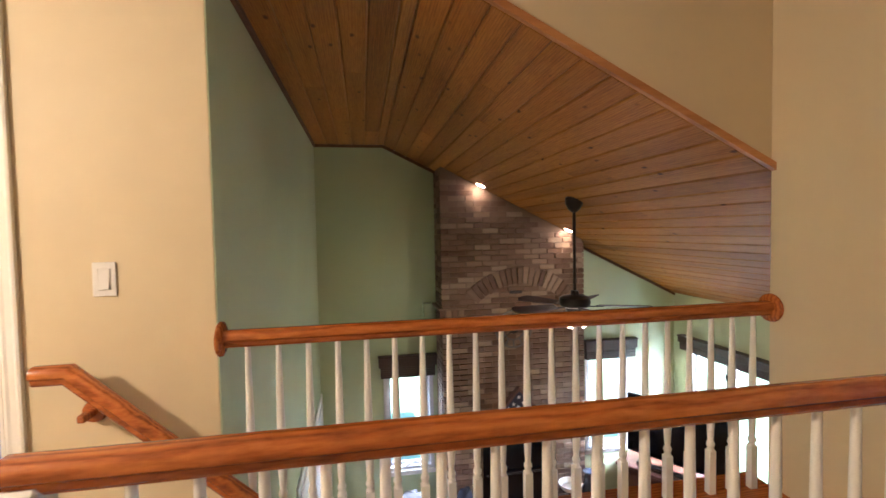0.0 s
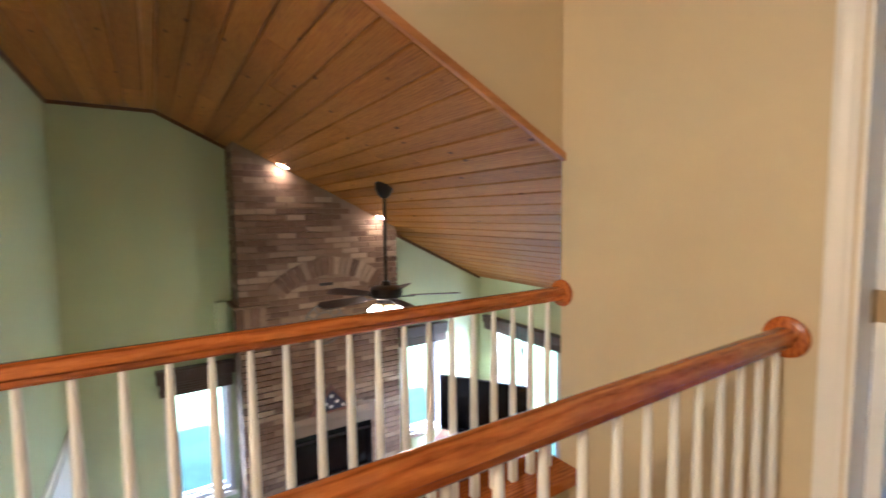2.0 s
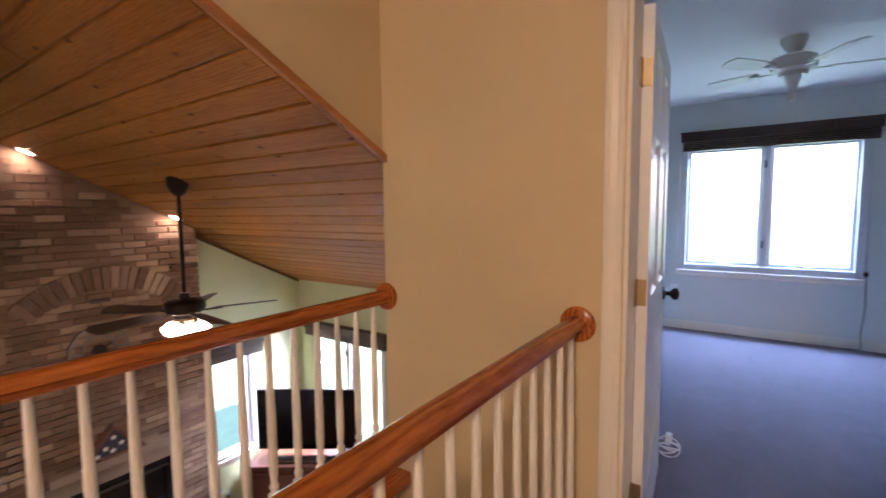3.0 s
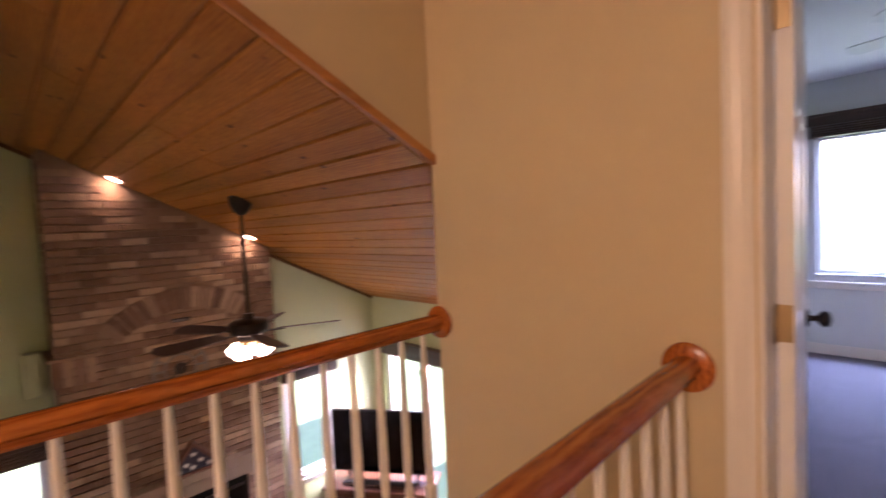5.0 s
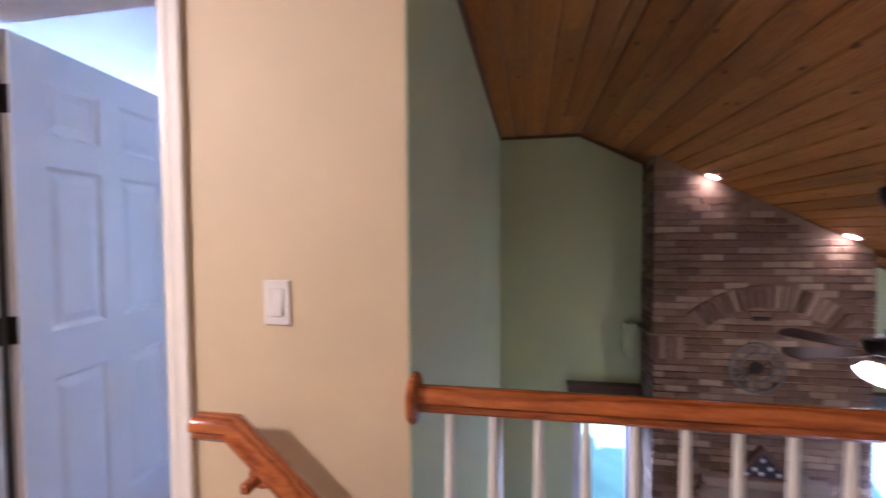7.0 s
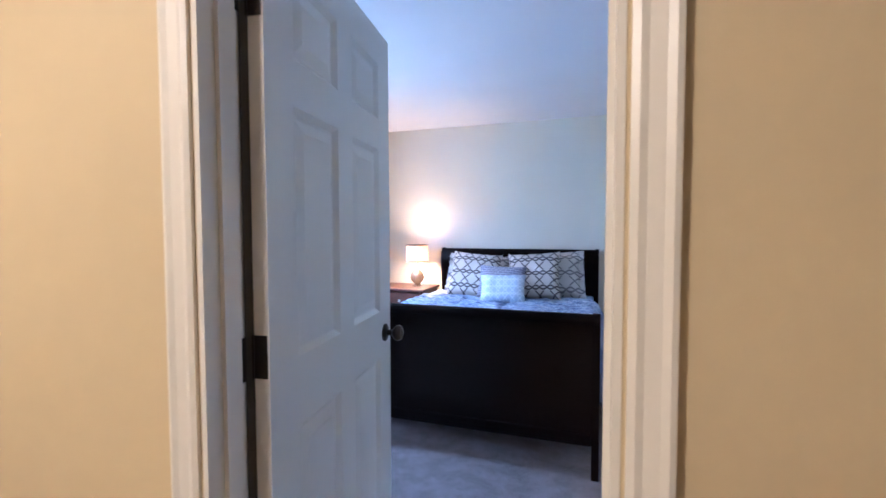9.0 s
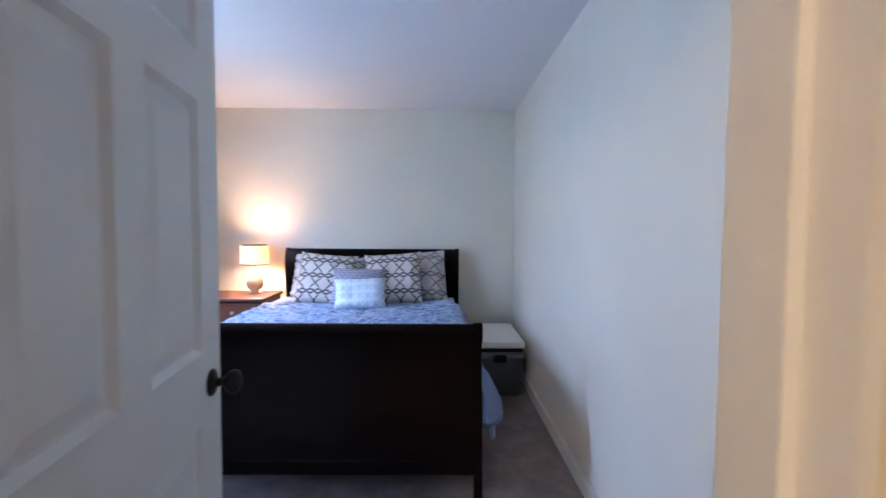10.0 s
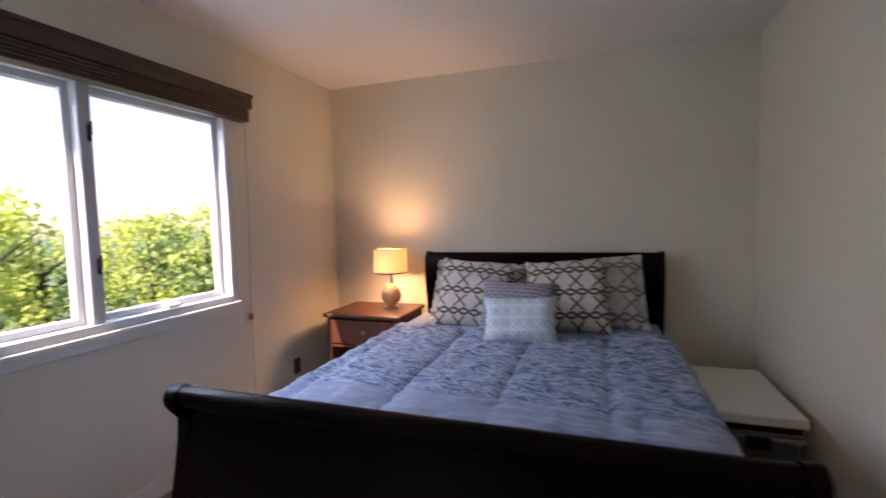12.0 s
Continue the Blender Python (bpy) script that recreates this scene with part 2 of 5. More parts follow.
def structure(name, bm, material, label="", category="", smooth=False):
    ob = new(name, mesh_of(name, bm, material, smooth))
    return tagged(ob, label, category, kind="structure")


def join(*bms):
    out = bmesh.new()
    for b in bms:
        me = bpy.data.meshes.new("tmp")
        b.to_mesh(me)
        b.free()
        out.from_mesh(me)
        bpy.data.meshes.remove(me)
    return out


def moved(bm, m):
    bmesh.ops.transform(bm, matrix=m, verts=bm.verts)
    return bm


def wall_with_holes(axis, lo, hi, a0, a1, z0, z1, holes):
    """A wall across axis ('X' or 'Y') from lo to hi, along a0..a1, with openings (a, b, z, z)."""
    bm = bmesh.new()

    def put(p, q, u, v):
        if q - p > 1e-4 and v - u > 1e-4:
            if axis == 'X':
                bm_box(bm, lo, hi, p, q, u, v)
            else:
                bm_box(bm, p, q, lo, hi, u, v)

    at = a0
    for p, q, u, v in sorted(holes):
        put(at, p, z0, z1)
        put(p, q, z0, u)
        put(p, q, v, z1)
        at = q
    put(at, a1, z0, z1)
    return bm


# ---- structure ----
DX0, DX1, DTOP = -1.512, -0.794, 2.0     # first bedroom's doorway
D2Y0, D2Y1 = 0.44, 1.207                  # second bedroom's doorway
structure("floor_loft", box(-3.4, X_SIDE, -2.0, 1.40, -0.25, 0.0), CARPET, "grey-brown cut pile carpet of the loft", "floor")
structure("floor_landing", box(-3.4, -0.45, 1.40, BY0, -0.25, 0.0), CARPET, "grey-brown carpet at the head of the stairs", "floor")
structure("ceiling_loft", box(-3.4, X_SIDE, -2.0, 2.34, LOFT_CEIL, LOFT_CEIL + 0.12), CEIL, "white painted loft ceiling", "ceiling")
structure("wall_switch", wall_with_holes('Y', Y_OPEN, BY0, -3.4, X_GREEN - 0.005, 0.0, LOFT_CEIL, [(DX0, DX1, 0.0, DTOP)]), HALL, "beige painted wall with a white light switch", "wall")
structure("wall_below_landing", box(-3.4, X_GREEN - 0.004, Y_OPEN, BY0, GREAT_FLOOR, -0.002), HALL, "beige stairwell wall", "wall")
structure("wall_loft_west", box(-3.52, -3.40, -2.0, BY0, -0.25, LOFT_CEIL), HALL, "beige painted loft wall", "wall")
structure("wall_loft_south", box(-3.52, X_SIDE, -2.12, -2.0, -0.25, LOFT_CEIL), HALL, "beige painted loft wall", "wall")
structure("wall_side", wall_with_holes('X', X_SIDE, X_SIDE + 0.13, -2.12, 2.23, GREAT_FLOOR, LOFT_CEIL, [(D2Y0, D2Y1, 0.0, DTOP)]), HALL, "tan painted wall beside the railings", "wall")
structure("wall_under_loft", box(-3.4, X_SIDE, 1.30, 1.40, GREAT_FLOOR, -0.25), HALL, "beige stairwell wall under the loft", "wall")
structure("wall_stair", box(X_GREEN, X_SIDE, 2.17, 2.27, GREAT_FLOOR, 0.078), HALL, "beige half wall under the far railing", "wall")
head = [(X_GREEN, roof_z(0) + 0.026)] + [(KINK_X, KINK_Z + 0.026), (X_SIDE + 0.13, roof_z(X_SIDE + 0.13) + 0.026), (X_SIDE + 0.13, LOFT_CEIL), (X_GREEN, LOFT_CEIL)]
structure("wall_header", extrude(head, 'Y', 2.232, 2.34), HALL, "tan painted wall above the sloping ceiling's edge", "wall")
structure("floor_great", box(-0.2, X_LOW + 0.15, -2.1, Y_BACK + 0.15, GREAT_FLOOR - 0.1, GREAT_FLOOR), FLOORWOOD, "reddish oak floor of the great room", "floor")
structure("wall_green", box(X_GREEN - 0.09, X_GREEN, BY0 + 0.001, Y_BACK, GREAT_FLOOR, KINK_Z), GREEN, "tall sage green painted wall", "wall")
structure("wall_green_end", box(X_GREEN - 0.004, X_GREEN, Y_OPEN + 0.002, BY0, GREAT_FLOOR, LOFT_CEIL), GREEN, "sage green painted wall end", "wall")
WIN_L, WIN_R = (0.56, 1.14), (3.06, 3.64)
WZ0, WZ1 = -1.50, -0.22
PAT = (4.22, 5.44)
structure("wall_back", wall_with_holes('Y', Y_BACK, Y_BACK + 0.15, X_GREEN - 0.09, X_LOW, GREAT_FLOOR, 2.27, [(*WIN_L, WZ0, WZ1), (*WIN_R, WZ0, WZ1)]), GREEN, "sage green far wall of the great room", "wall")
structure("wall_low", wall_with_holes('X', X_LOW, X_LOW + 0.15, 2.34, Y_BACK + 0.15, GREAT_FLOOR, 0.6, [(*PAT, GREAT_FLOOR, -0.14)]), GREEN, "pale green low wall with glass doors", "wall")
structure("wall_great_south", box(X_SIDE + 0.13, X_LOW + 0.15, 2.22, 2.34, GREAT_FLOOR, 2.0), GREEN, "green painted wall below the second bedroom", "wall")


def plank_ceiling():
    """Tongued pine boards along y, over the flat strip and the slope, in one mesh."""
    bm = bmesh.new()
    rnd = random.Random(4)
    w, t, gap = 0.138, 0.02, 0.001
    rows = []
    x = X_GREEN
    while x < KINK_X - 0.02:
        rows.append(((x, KINK_Z), (1, 0)))
        x += w
    d = Vector((1, -SLOPE)).normalized()
    s, end = 0.0, (X_LOW + 0.1 - KINK_X) / d.x
    while s < end:
        rows.append(((KINK_X + d.x * s, KINK_Z + d.y * s), (d.x, d.y)))
        s += w
    for (px, pz), (dx, dz) in rows:
        cuts = [2.236, Y_BACK]
        if rnd.random() < 0.75:
            cuts.insert(1, rnd.uniform(2.7, 5.2))
        limit = w
        if dz == 0 and px + w > KINK_X:
            limit = KINK_X - px
        for y0, y1 in zip(cuts, cuts[1:]):
            drop = rnd.uniform(0, 0.0015)
            c = 0.009
            prof = [(gap / 2, -0.010), (gap / 2 + c, -drop), (limit - gap / 2 - c, -drop), (limit - gap / 2, -0.010), (limit - gap / 2, -t), (gap / 2, -t)]
            ring = []
            for y in (y0 + 0.001, y1 - 0.001):
                ring.append([bm.verts.new((px + dx * u + dz * v, y, pz + dz * u - dx * v)) for u, v in prof])
            n = len(prof)
            for k in range(n):
                bm.faces.new((ring[0][k], ring[0][(k + 1) % n], ring[1][(k + 1) % n], ring[1][k]))
            bm.faces.new(ring[0][::-1])
            bm.faces.new(ring[1])
    bmesh.ops.recalc_face_normals(bm, faces=bm.faces)
    return bm


cove = 0.03
wall_trim = [(X_GREEN + 0.001, KINK_Z - 0.001), (KINK_X, KINK_Z - 0.001), (X_LOW, roof_z(X_LOW) - 0.001), (X_LOW, roof_z(X_LOW) - cove), (KINK_X - 0.01, KINK_Z - cove), (X_GREEN + 0.001, KINK_Z - cove)]
# wall-top trims, coloured dark for the shadow along the ceiling
structure("trim_back_wall", extrude(wall_trim, 'Y', Y_BACK - 0.022, Y_BACK - 0.001), SHADED_TRIM, "pine trim under the ceiling, darkened like the shadow there", "trim")
structure("trim_green_wall", box(X_GREEN + 0.001, X_GREEN + 0.02, 2.345, Y_BACK - 0.023, KINK_Z - cove, KINK_Z - 0.001), SHADED_TRIM, "pine trim under the ceiling, darkened like the shadow there", "trim")
structure("ceiling_great", plank_ceiling(), PINE, "knotty pine board ceiling, sloping", "ceiling")
deck = [(X_GREEN - 0.05, KINK_Z + 0.022), (KINK_X, KINK_Z + 0.022), (X_LOW + 0.3, roof_z(X_LOW + 0.3) + 0.024), (X_LOW + 0.3, roof_z(X_LOW + 0.3) + 0.2), (KINK_X, KINK_Z + 0.2), (X_GREEN - 0.05, KINK_Z + 0.2)]
structure("roof_deck", extrude(deck, 'Y', 2.345, Y_BACK + 0.15), PINE_TRIM, "roof above the pine ceiling", "roof")
edge = [(KINK_X, KINK_Z), (X_SIDE + 0.004, roof_z(X_SIDE)), (X_SIDE + 0.004, roof_z(X_SIDE) + 0.034), (KINK_X, KINK_Z + 0.034), (X_GREEN, KINK_Z + 0.034), (X_GREEN, KINK_Z)]
structure("trim_ceiling_edge", extrude(edge, 'Y', 2.205, 2.230), PINE_TRIM, "pine trim along the ceiling's edge", "trim")

# first bedroom
structure("floor_bedroom", box(BX0, BX1, BY0, BY1, -0.1, 0.0), CARPET_BED, "grey-brown cut pile carpet", "floor")
structure("ceiling_bedroom", box(BX0 - 0.1, BX1, BY0, BY1 + 0.1, LOFT_CEIL, LOFT_CEIL + 0.1), CEIL, "white painted bedroom ceiling", "ceiling")
structure("wall_bedroom_back", box(BX0 - 0.1, BX1, BY1, BY1 + 0.12, -0.1, LOFT_CEIL), BED_WALL, "pale cream bedroom wall behind the bed", "wall")
structure("wall_bedroom_side", box(BX1, X_GREEN - 0.092, BY0, BY1 + 0.12, -0.1, LOFT_CEIL), BED_WALL, "pale cream bedroom wall", "wall")
BW = (3.60, 5.175, 0.86, 1.99)
structure("wall_bedroom_window", wall_with_holes('X', BX0 - 0.14, BX0, BY0, BY1, -0.1, LOFT_CEIL, [BW]), BED_WALL, "pale cream bedroom wall with a wide window", "wall")
structure("wall_bedroom_door", wall_with_holes('Y', BY0, BY0 + 0.004, BX0, BX1, 0, LOFT_CEIL, [(DX0, DX1, 0, DTOP)]), BED_WALL, "pale cream inner face of the door wall", "wall")

# second bedroom
structure("floor_second", box(X_SIDE + 0.0, RX1, RY0, RY1, -0.1, -0.002), CARPET2, "mauve-grey carpet", "floor")
structure("ceiling_second", box(X_SIDE + 0.13, RX1, RY0, RY1, LOFT_CEIL, LOFT_CEIL + 0.1), CEIL, "white painted ceiling", "ceiling")
W2 = (0.02, 1.54, 0.64, 1.99)
structure("wall_second_window", wall_with_holes('X', RX1, RX1 + 0.14, RY0, RY1, -0.1, LOFT_CEIL, [W2]), BLUE_WALL, "pale wall with a double window", "wall")
structure("wall_second_north", box(X_SIDE + 0.13, RX1 + 0.14, RY1, RY1 + 0.12, -0.1, LOFT_CEIL), BLUE_WALL, "pale bedroom wall", "wall")
structure("wall_second_south", box(X_SIDE + 0.13, RX1 + 0.14, RY0 - 0.12, RY0, -0.1, LOFT_CEIL), BLUE_WALL, "pale bedroom wall", "wall")
structure("ground", box(-200, 200, -200, 200, -3.05, -2.95), paint("lawn", (0.09, 0.16, 0.08), 0.9, 0.3, 0.5), "bright green lawn", "ground")

# ---- things ----
# rail profile: (side, up)
RAIL = [(-0.012, -0.030), (0.012, -0.030), (0.020, -0.022), (0.020, -0.010), (0.030, -0.002), (0.031, 0.012), (0.024, 0.024), (0.012, 0.030), (-0.012, 0.030), (-0.024, 0.024), (-0.031, 0.012), (-0.030, -0.002), (-0.020, -0.010), (-0.020, -0.022)]


def baluster_mesh(h):
    """A turned white baluster with a square foot, of height h."""
    foot = 0.19
    bm = box(-0.016, 0.016, -0.016, 0.016, 0, foot, 0.002)
    turned = lathe([(0.0155, foot), (0.012, foot + 0.012), (0.0165, foot + 0.022), (0.0165, foot + 0.03), (0.011, foot + 0.042), (0.0135, foot + 0.07), (0.0155, foot + 0.12), (0.0145, foot + 0.3), (0.0095, h)], seg=12)
    return mesh_of("baluster", join(bm, turned), BALUSTER, True)


def railing(label, y, x0, x1, top, base, xs, left_rosette):
    root = thing("stair_railing", label, "railing", (x0, y, base))
    inv = Vector((-x0, -y, -base))
    c = top - 0.030
    part("handrail", moved(sweep(RAIL, [(x0, y, c), (x1 - 0.012, y, c)]), Matrix.Translation(inv)), OAK, root, "orange-stained oak handrail", True)
    rose = [(0.058, 0.0), (0.062, 0.006), (0.060, 0.014), (0.050, 0.019), (0.046, 0.020), (0.0, 0.020)]
    part("rosette", moved(lathe(rose, seg=28, axis='X'), Matrix.Translation(Vector((x1, y, c)) + inv) @ Matrix.Diagonal((-1, 1, 1, 1))), OAK, root, "round oak wall rosette", True)
    if left_rosette:
        part("rosette", moved(lathe(rose, seg=28, axis='X'), Matrix.Translation(Vector((x0, y, c)) + inv)), OAK, root, "round oak wall rosette", True)
    me = baluster_mesh(c - 0.025 - base)
    for x in xs:
        ob = new("baluster", me)
        ob.parent = root
        ob.location = Vector((x, y, base)) + inv
    return root


far_rail = railing("orange oak railing with white turned balusters above the great room", 2.22, X_GREEN, X_SIDE, 0.962, 0.140, [-0.044 + 0.1034 * k for k in range(21)], True)
near_rail = railing("orange oak railing with white turned balusters above the stairs", 1.352, -0.200, X_SIDE, 0.953, 0.0, [2.050 - 0.1035 * k for k in range(21)], False)
part("newel_post", box(0.0, 0.06, -0.029, 0.029, 0.0, 0.908, 0.006), BALUSTER, near_rail)
cap = structure("trim_stair_cap", box(X_GREEN, X_SIDE, 2.10, 2.34, 0.080, 0.140, 0.006), OAK, "oak cap under the balusters", "trim")

# handrail down the stairs, on the wall with the switch
wall_rail = thing("stair_handrail", "orange oak handrail on the beige wall, going down", "handrail", (-0.640, 2.115, 0.872))
part("handrail", sweep(RAIL, [(0, 0, 0), (0.095, 0, 0), (0.50, 0, -0.372), (2.55, 0, -2.255)]), OAK, wall_rail, "", True)
for x, z in ((0.12, -0.10), (1.4, -1.27)):
    b = part("bracket", join(lathe([(0.034, 0.09), (0.038, 0.082), (0.034, 0.07), (0.0, 0.07)], (x, 0, z - 0.05), 20, 'Y'), box(x - 0.012, x + 0.012, 0.0, 0.08, z - 0.06, z - 0.035, 0.004)), OAK, wall_rail, "oak wall bracket", True)

# stairs
stairs = thing("staircase", "carpeted stairs going down between the railings", "stairs", (-0.45, 1.76, GREAT_FLOOR))
for k in range(12):
    z = -GREAT_FLOOR - 0.19 * (k + 1)
    part("step", box(0.214 * k, 0.214 * (k + 1) + 0.025 if k < 11 else 2.57, -0.455, 0.405, z - 0.19, z, 0.012), CARPET, stairs)


def six_panel_door(label, hinge, turn, width, knob_mat, hinge_mat, hinge_side=1, jamb_turn=0):
    """A white six-panel door; its own x runs from the hinge edge to the free edge, y is its thickness."""
    root = thing("panel_door", label, "door", (*hinge, 0.012), turn)
    h, t = 1.965, 0.035
    st, mid = 0.115, 0.10
    pw = (width - 2 * st - mid) / 2
    xs = [(st, st + pw), (st + pw + mid, width - st)]
    zs = [(0.24, 0.82), (0.985, 1.555), (1.66, 1.85)]
    holes = [(x0, x1, z0, z1) for x0, x1 in xs for z0, z1 in zs]
    bm = bmesh.new()
    zc = [0.0, *[z for p in zs for z in p], h]
    xc = [0.0, *[x for p in xs for x in p], width]
    for i in range(5):
        for j in range(7):
            if i % 2 and j % 2:
                continue
            bm_box(bm, xc[i], xc[i + 1], 0, t, zc[j], zc[j + 1])
    bmesh.ops.remove_doubles(bm, verts=bm.verts, dist=1e-5)
    part("door_leaf", bm, DOOR, root)
    for x0, x1, z0, z1 in holes:
        p = bmesh.new()
        for y_out, y_in, y_mid in ((0.0, 0.013, 0.005), (t, t - 0.013, t - 0.005)):
            loops = []
            for ins, y in ((0, y_out), (0.014, y_in), (0.022, y_in), (0.050, y_mid)):
                loops.append([p.verts.new((x, y, z)) for x, z in ((x0 + ins, z0 + ins), (x1 - ins, z0 + ins), (x1 - ins, z1 - ins), (x0 + ins, z1 - ins))])
            for a, b in zip(loops, loops[1:]):
                for k in range(4):
                    p.faces.new((a[k], a[(k + 1) % 4], b[(k + 1) % 4], b[k]))
            p.faces.new(loops[-1])
        bmesh.ops.recalc_face_normals(p, faces=p.faces)
        part("door_panel", p, DOOR, root)
    for s in (-1, 1):
        y = t if s > 0 else 0
        k = lathe([(0.032, 0.0), (0.032, 0.005), (0.026, 0.009), (0.011, 0.012), (0.010, 0.028), (0.018, 0.034), (0.027, 0.044), (0.029, 0.054), (0.024, 0.064), (0.010, 0.070), (0.0, 0.071)], (0, 0, 0), 20, 'Y')
        part("door_knob", moved(k, Matrix.Translation((width - 0.065, y, 0.90)) @ Matrix.Diagonal((1, s, 1, 1))), knob_mat, root, "dark bronze door knob", True)
    for z in (0.28, 1.015, 1.75):
        y0 = t if hinge_side > 0 else 0
        g = lathe([(0.0065, z - 0.047), (0.0065, z + 0.047)], (-0.004, y0 + 0.004 * hinge_side, 0), 12)
        bm_box(g, -0.0025, 0.0, 0.004, t - 0.001, z - 0.045, z + 0.045)
        leaf = [(math.copysign(0.036, a) + 0.009 * math.cos(q) - math.copysign(0.009, a), math.copysign(0.036, c) + 0.009 * math.sin(q)) for a, c, q0 in ((1, 1, 0), (-1, 1, 90), (-1, -1, 180), (1, -1, 270)) for q in [radians(q0 + 30 * i) for i in range(4)]]
        g = join(g, moved(extrude([(u * 0.56 - 0.020, v) for u, v in leaf], 'Y', 0.0, 0.0025), Matrix.Translation((0, t, z)) @ Matrix.Rotation(radians(jamb_turn), 4, 'Z')))
        part("hinge", g, hinge_mat, root, "metal butt hinge")
    return root


door_1 = six_panel_door("white six-panel bedroom door standing open", (-1.461, 2.334), 98.0, 0.80, BRONZE, BRONZE, 1, -8)
door_2 = six_panel_door("white six-panel door standing open into the carpeted room", (2.252, 1.158), 4.5, 0.76, BRONZE, BRASS, 1)

CASING = [(0.0, 0.0), (0.058, 0.0), (0.058, 0.016), (0.050, 0.018), (0.040, 0.013), (0.020, 0.010), (0.010, 0.012), (0.0, 0.008)]


def casing(name, plane, sign, a0, a1, top, axis):
    """Moulded casing round a doorway on one face of a wall; plane: the face, sign: the way it stands out."""
    bm = bmesh.new()
    path = [(a0 - 0.006, 0.0), (a0 - 0.006, top + 0.006), (a1 + 0.006, top + 0.006), (a1 + 0.006, 0.0)]
    outs = [(-1, 0), (-1, 1), (1, 1), (1, 0)]
    rings = []
    for (a, z), (oa, oz) in zip(path, outs):
        ring = []
        for u, v in CASING:
            p = (a + oa * u, plane + sign * v, z + oz * u)
            if axis == 'X':
                p = (p[1], p[0], p[2])
            ring.append(bm.verts.new(p))
        rings.append(ring)
    n = len(CASING)
    for a, b in zip(rings, rings[1:]):
        for k in range(n):
            bm.faces.new((a[k], a[(k + 1) % n], b[(k + 1) % n], b[k]))
    bmesh.ops.recalc_face_normals(bm, faces=bm.faces)
    structure(name, bm, TRIM, "white moulded door casing", "trim")


casing("trim_door_1", Y_OPEN, -1, DX0, DX1, DTOP, 'Y')
casing("trim_door_1_inside", BY0 + 0.004, 1, DX0, DX1, DTOP, 'Y')
casing("trim_door_2", X_SIDE, -1, D2Y0, D2Y1, DTOP, 'X')
casing("trim_door_2_inside", X_SIDE + 0.13, 1, D2Y0, D2Y1, DTOP, 'X')
J = 0.012
structure("trim_jamb_1", join(box(DX0, DX0 + J, Y_OPEN - 0.002, BY0 + 0.006, 0, DTOP), box(DX1 - J, DX1, Y_OPEN - 0.002, BY0 + 0.006, 0, DTOP), box(DX0 + J, DX1 - J, Y_OPEN - 0.002, BY0 + 0.006, DTOP - J, DTOP),
          box(DX0 + J, DX0 + J + 0.01, 2.25, 2.29, 0, DTOP - J), box(DX1 - J - 0.01, DX1 - J, 2.25, 2.29, 0, DTOP - J)), TRIM, "white door jamb", "trim")
# dark strip painted in for the shade of the hinge-side gap
structure("trim_door_seal", box(DX0 + J + 0.0005, DX0 + J + 0.006, 2.306, 2.330, 0.0, DTOP - J - 0.002, 0.002), paint("gap_shade", (0.05, 0.04, 0.028), 0.7, 0.1, 0.1), "dark brown strip standing in for the shaded hinge gap", "trim")
structure("trim_jamb_2", join(box(X_SIDE - 0.002, X_SIDE + 0.132, D2Y0, D2Y0 + J, 0, DTOP), box(X_SIDE - 0.002, X_SIDE + 0.132, D2Y1 - J, D2Y1, 0, DTOP), box(X_SIDE - 0.002, X_SIDE + 0.132, D2Y0 + J, D2Y1 - J, DTOP - J, DTOP)), TRIM, "white door jamb", "trim")

# light switch
switch = thing("light_switch", "white rocker light switch on the beige wall", "light switch", (-0.480, Y_OPEN, 1.156))
part("switch_plate", box(-0.036, 0.036, -0.006, 0, -0.057, 0.057, 0.003, 2), PLASTIC, switch)
part("rocker_frame", join(box(-0.0195, -0.0165, -0.0085, -0.005, -0.036, 0.036, 0.001), box(0.0165, 0.0195, -0.0085, -0.005, -0.036, 0.036, 0.001), box(-0.0165, 0.0165, -0.0085, -0.005, 0.0335, 0.036, 0.0008), box(-0.0165, 0.0165, -0.0085, -0.005, -0.036, -0.0335, 0.0008)), PLASTIC, switch)
part("rocker", extrude([(-0.0062, -0.0325), (-0.0062, 0.0325), (-0.0075, 0.0325), (-0.0095, 0.0), (-0.0135, -0.0325)], 'X', -0.0155, 0.0155), PLASTIC, switch)
for z in (-0.048, 0.048):
    part("screw", lathe([(0.003, 0), (0.003, 0.0012), (0, 0.0012)], (0, -0.0072, z), 8, 'Y'), PLASTIC, switch)


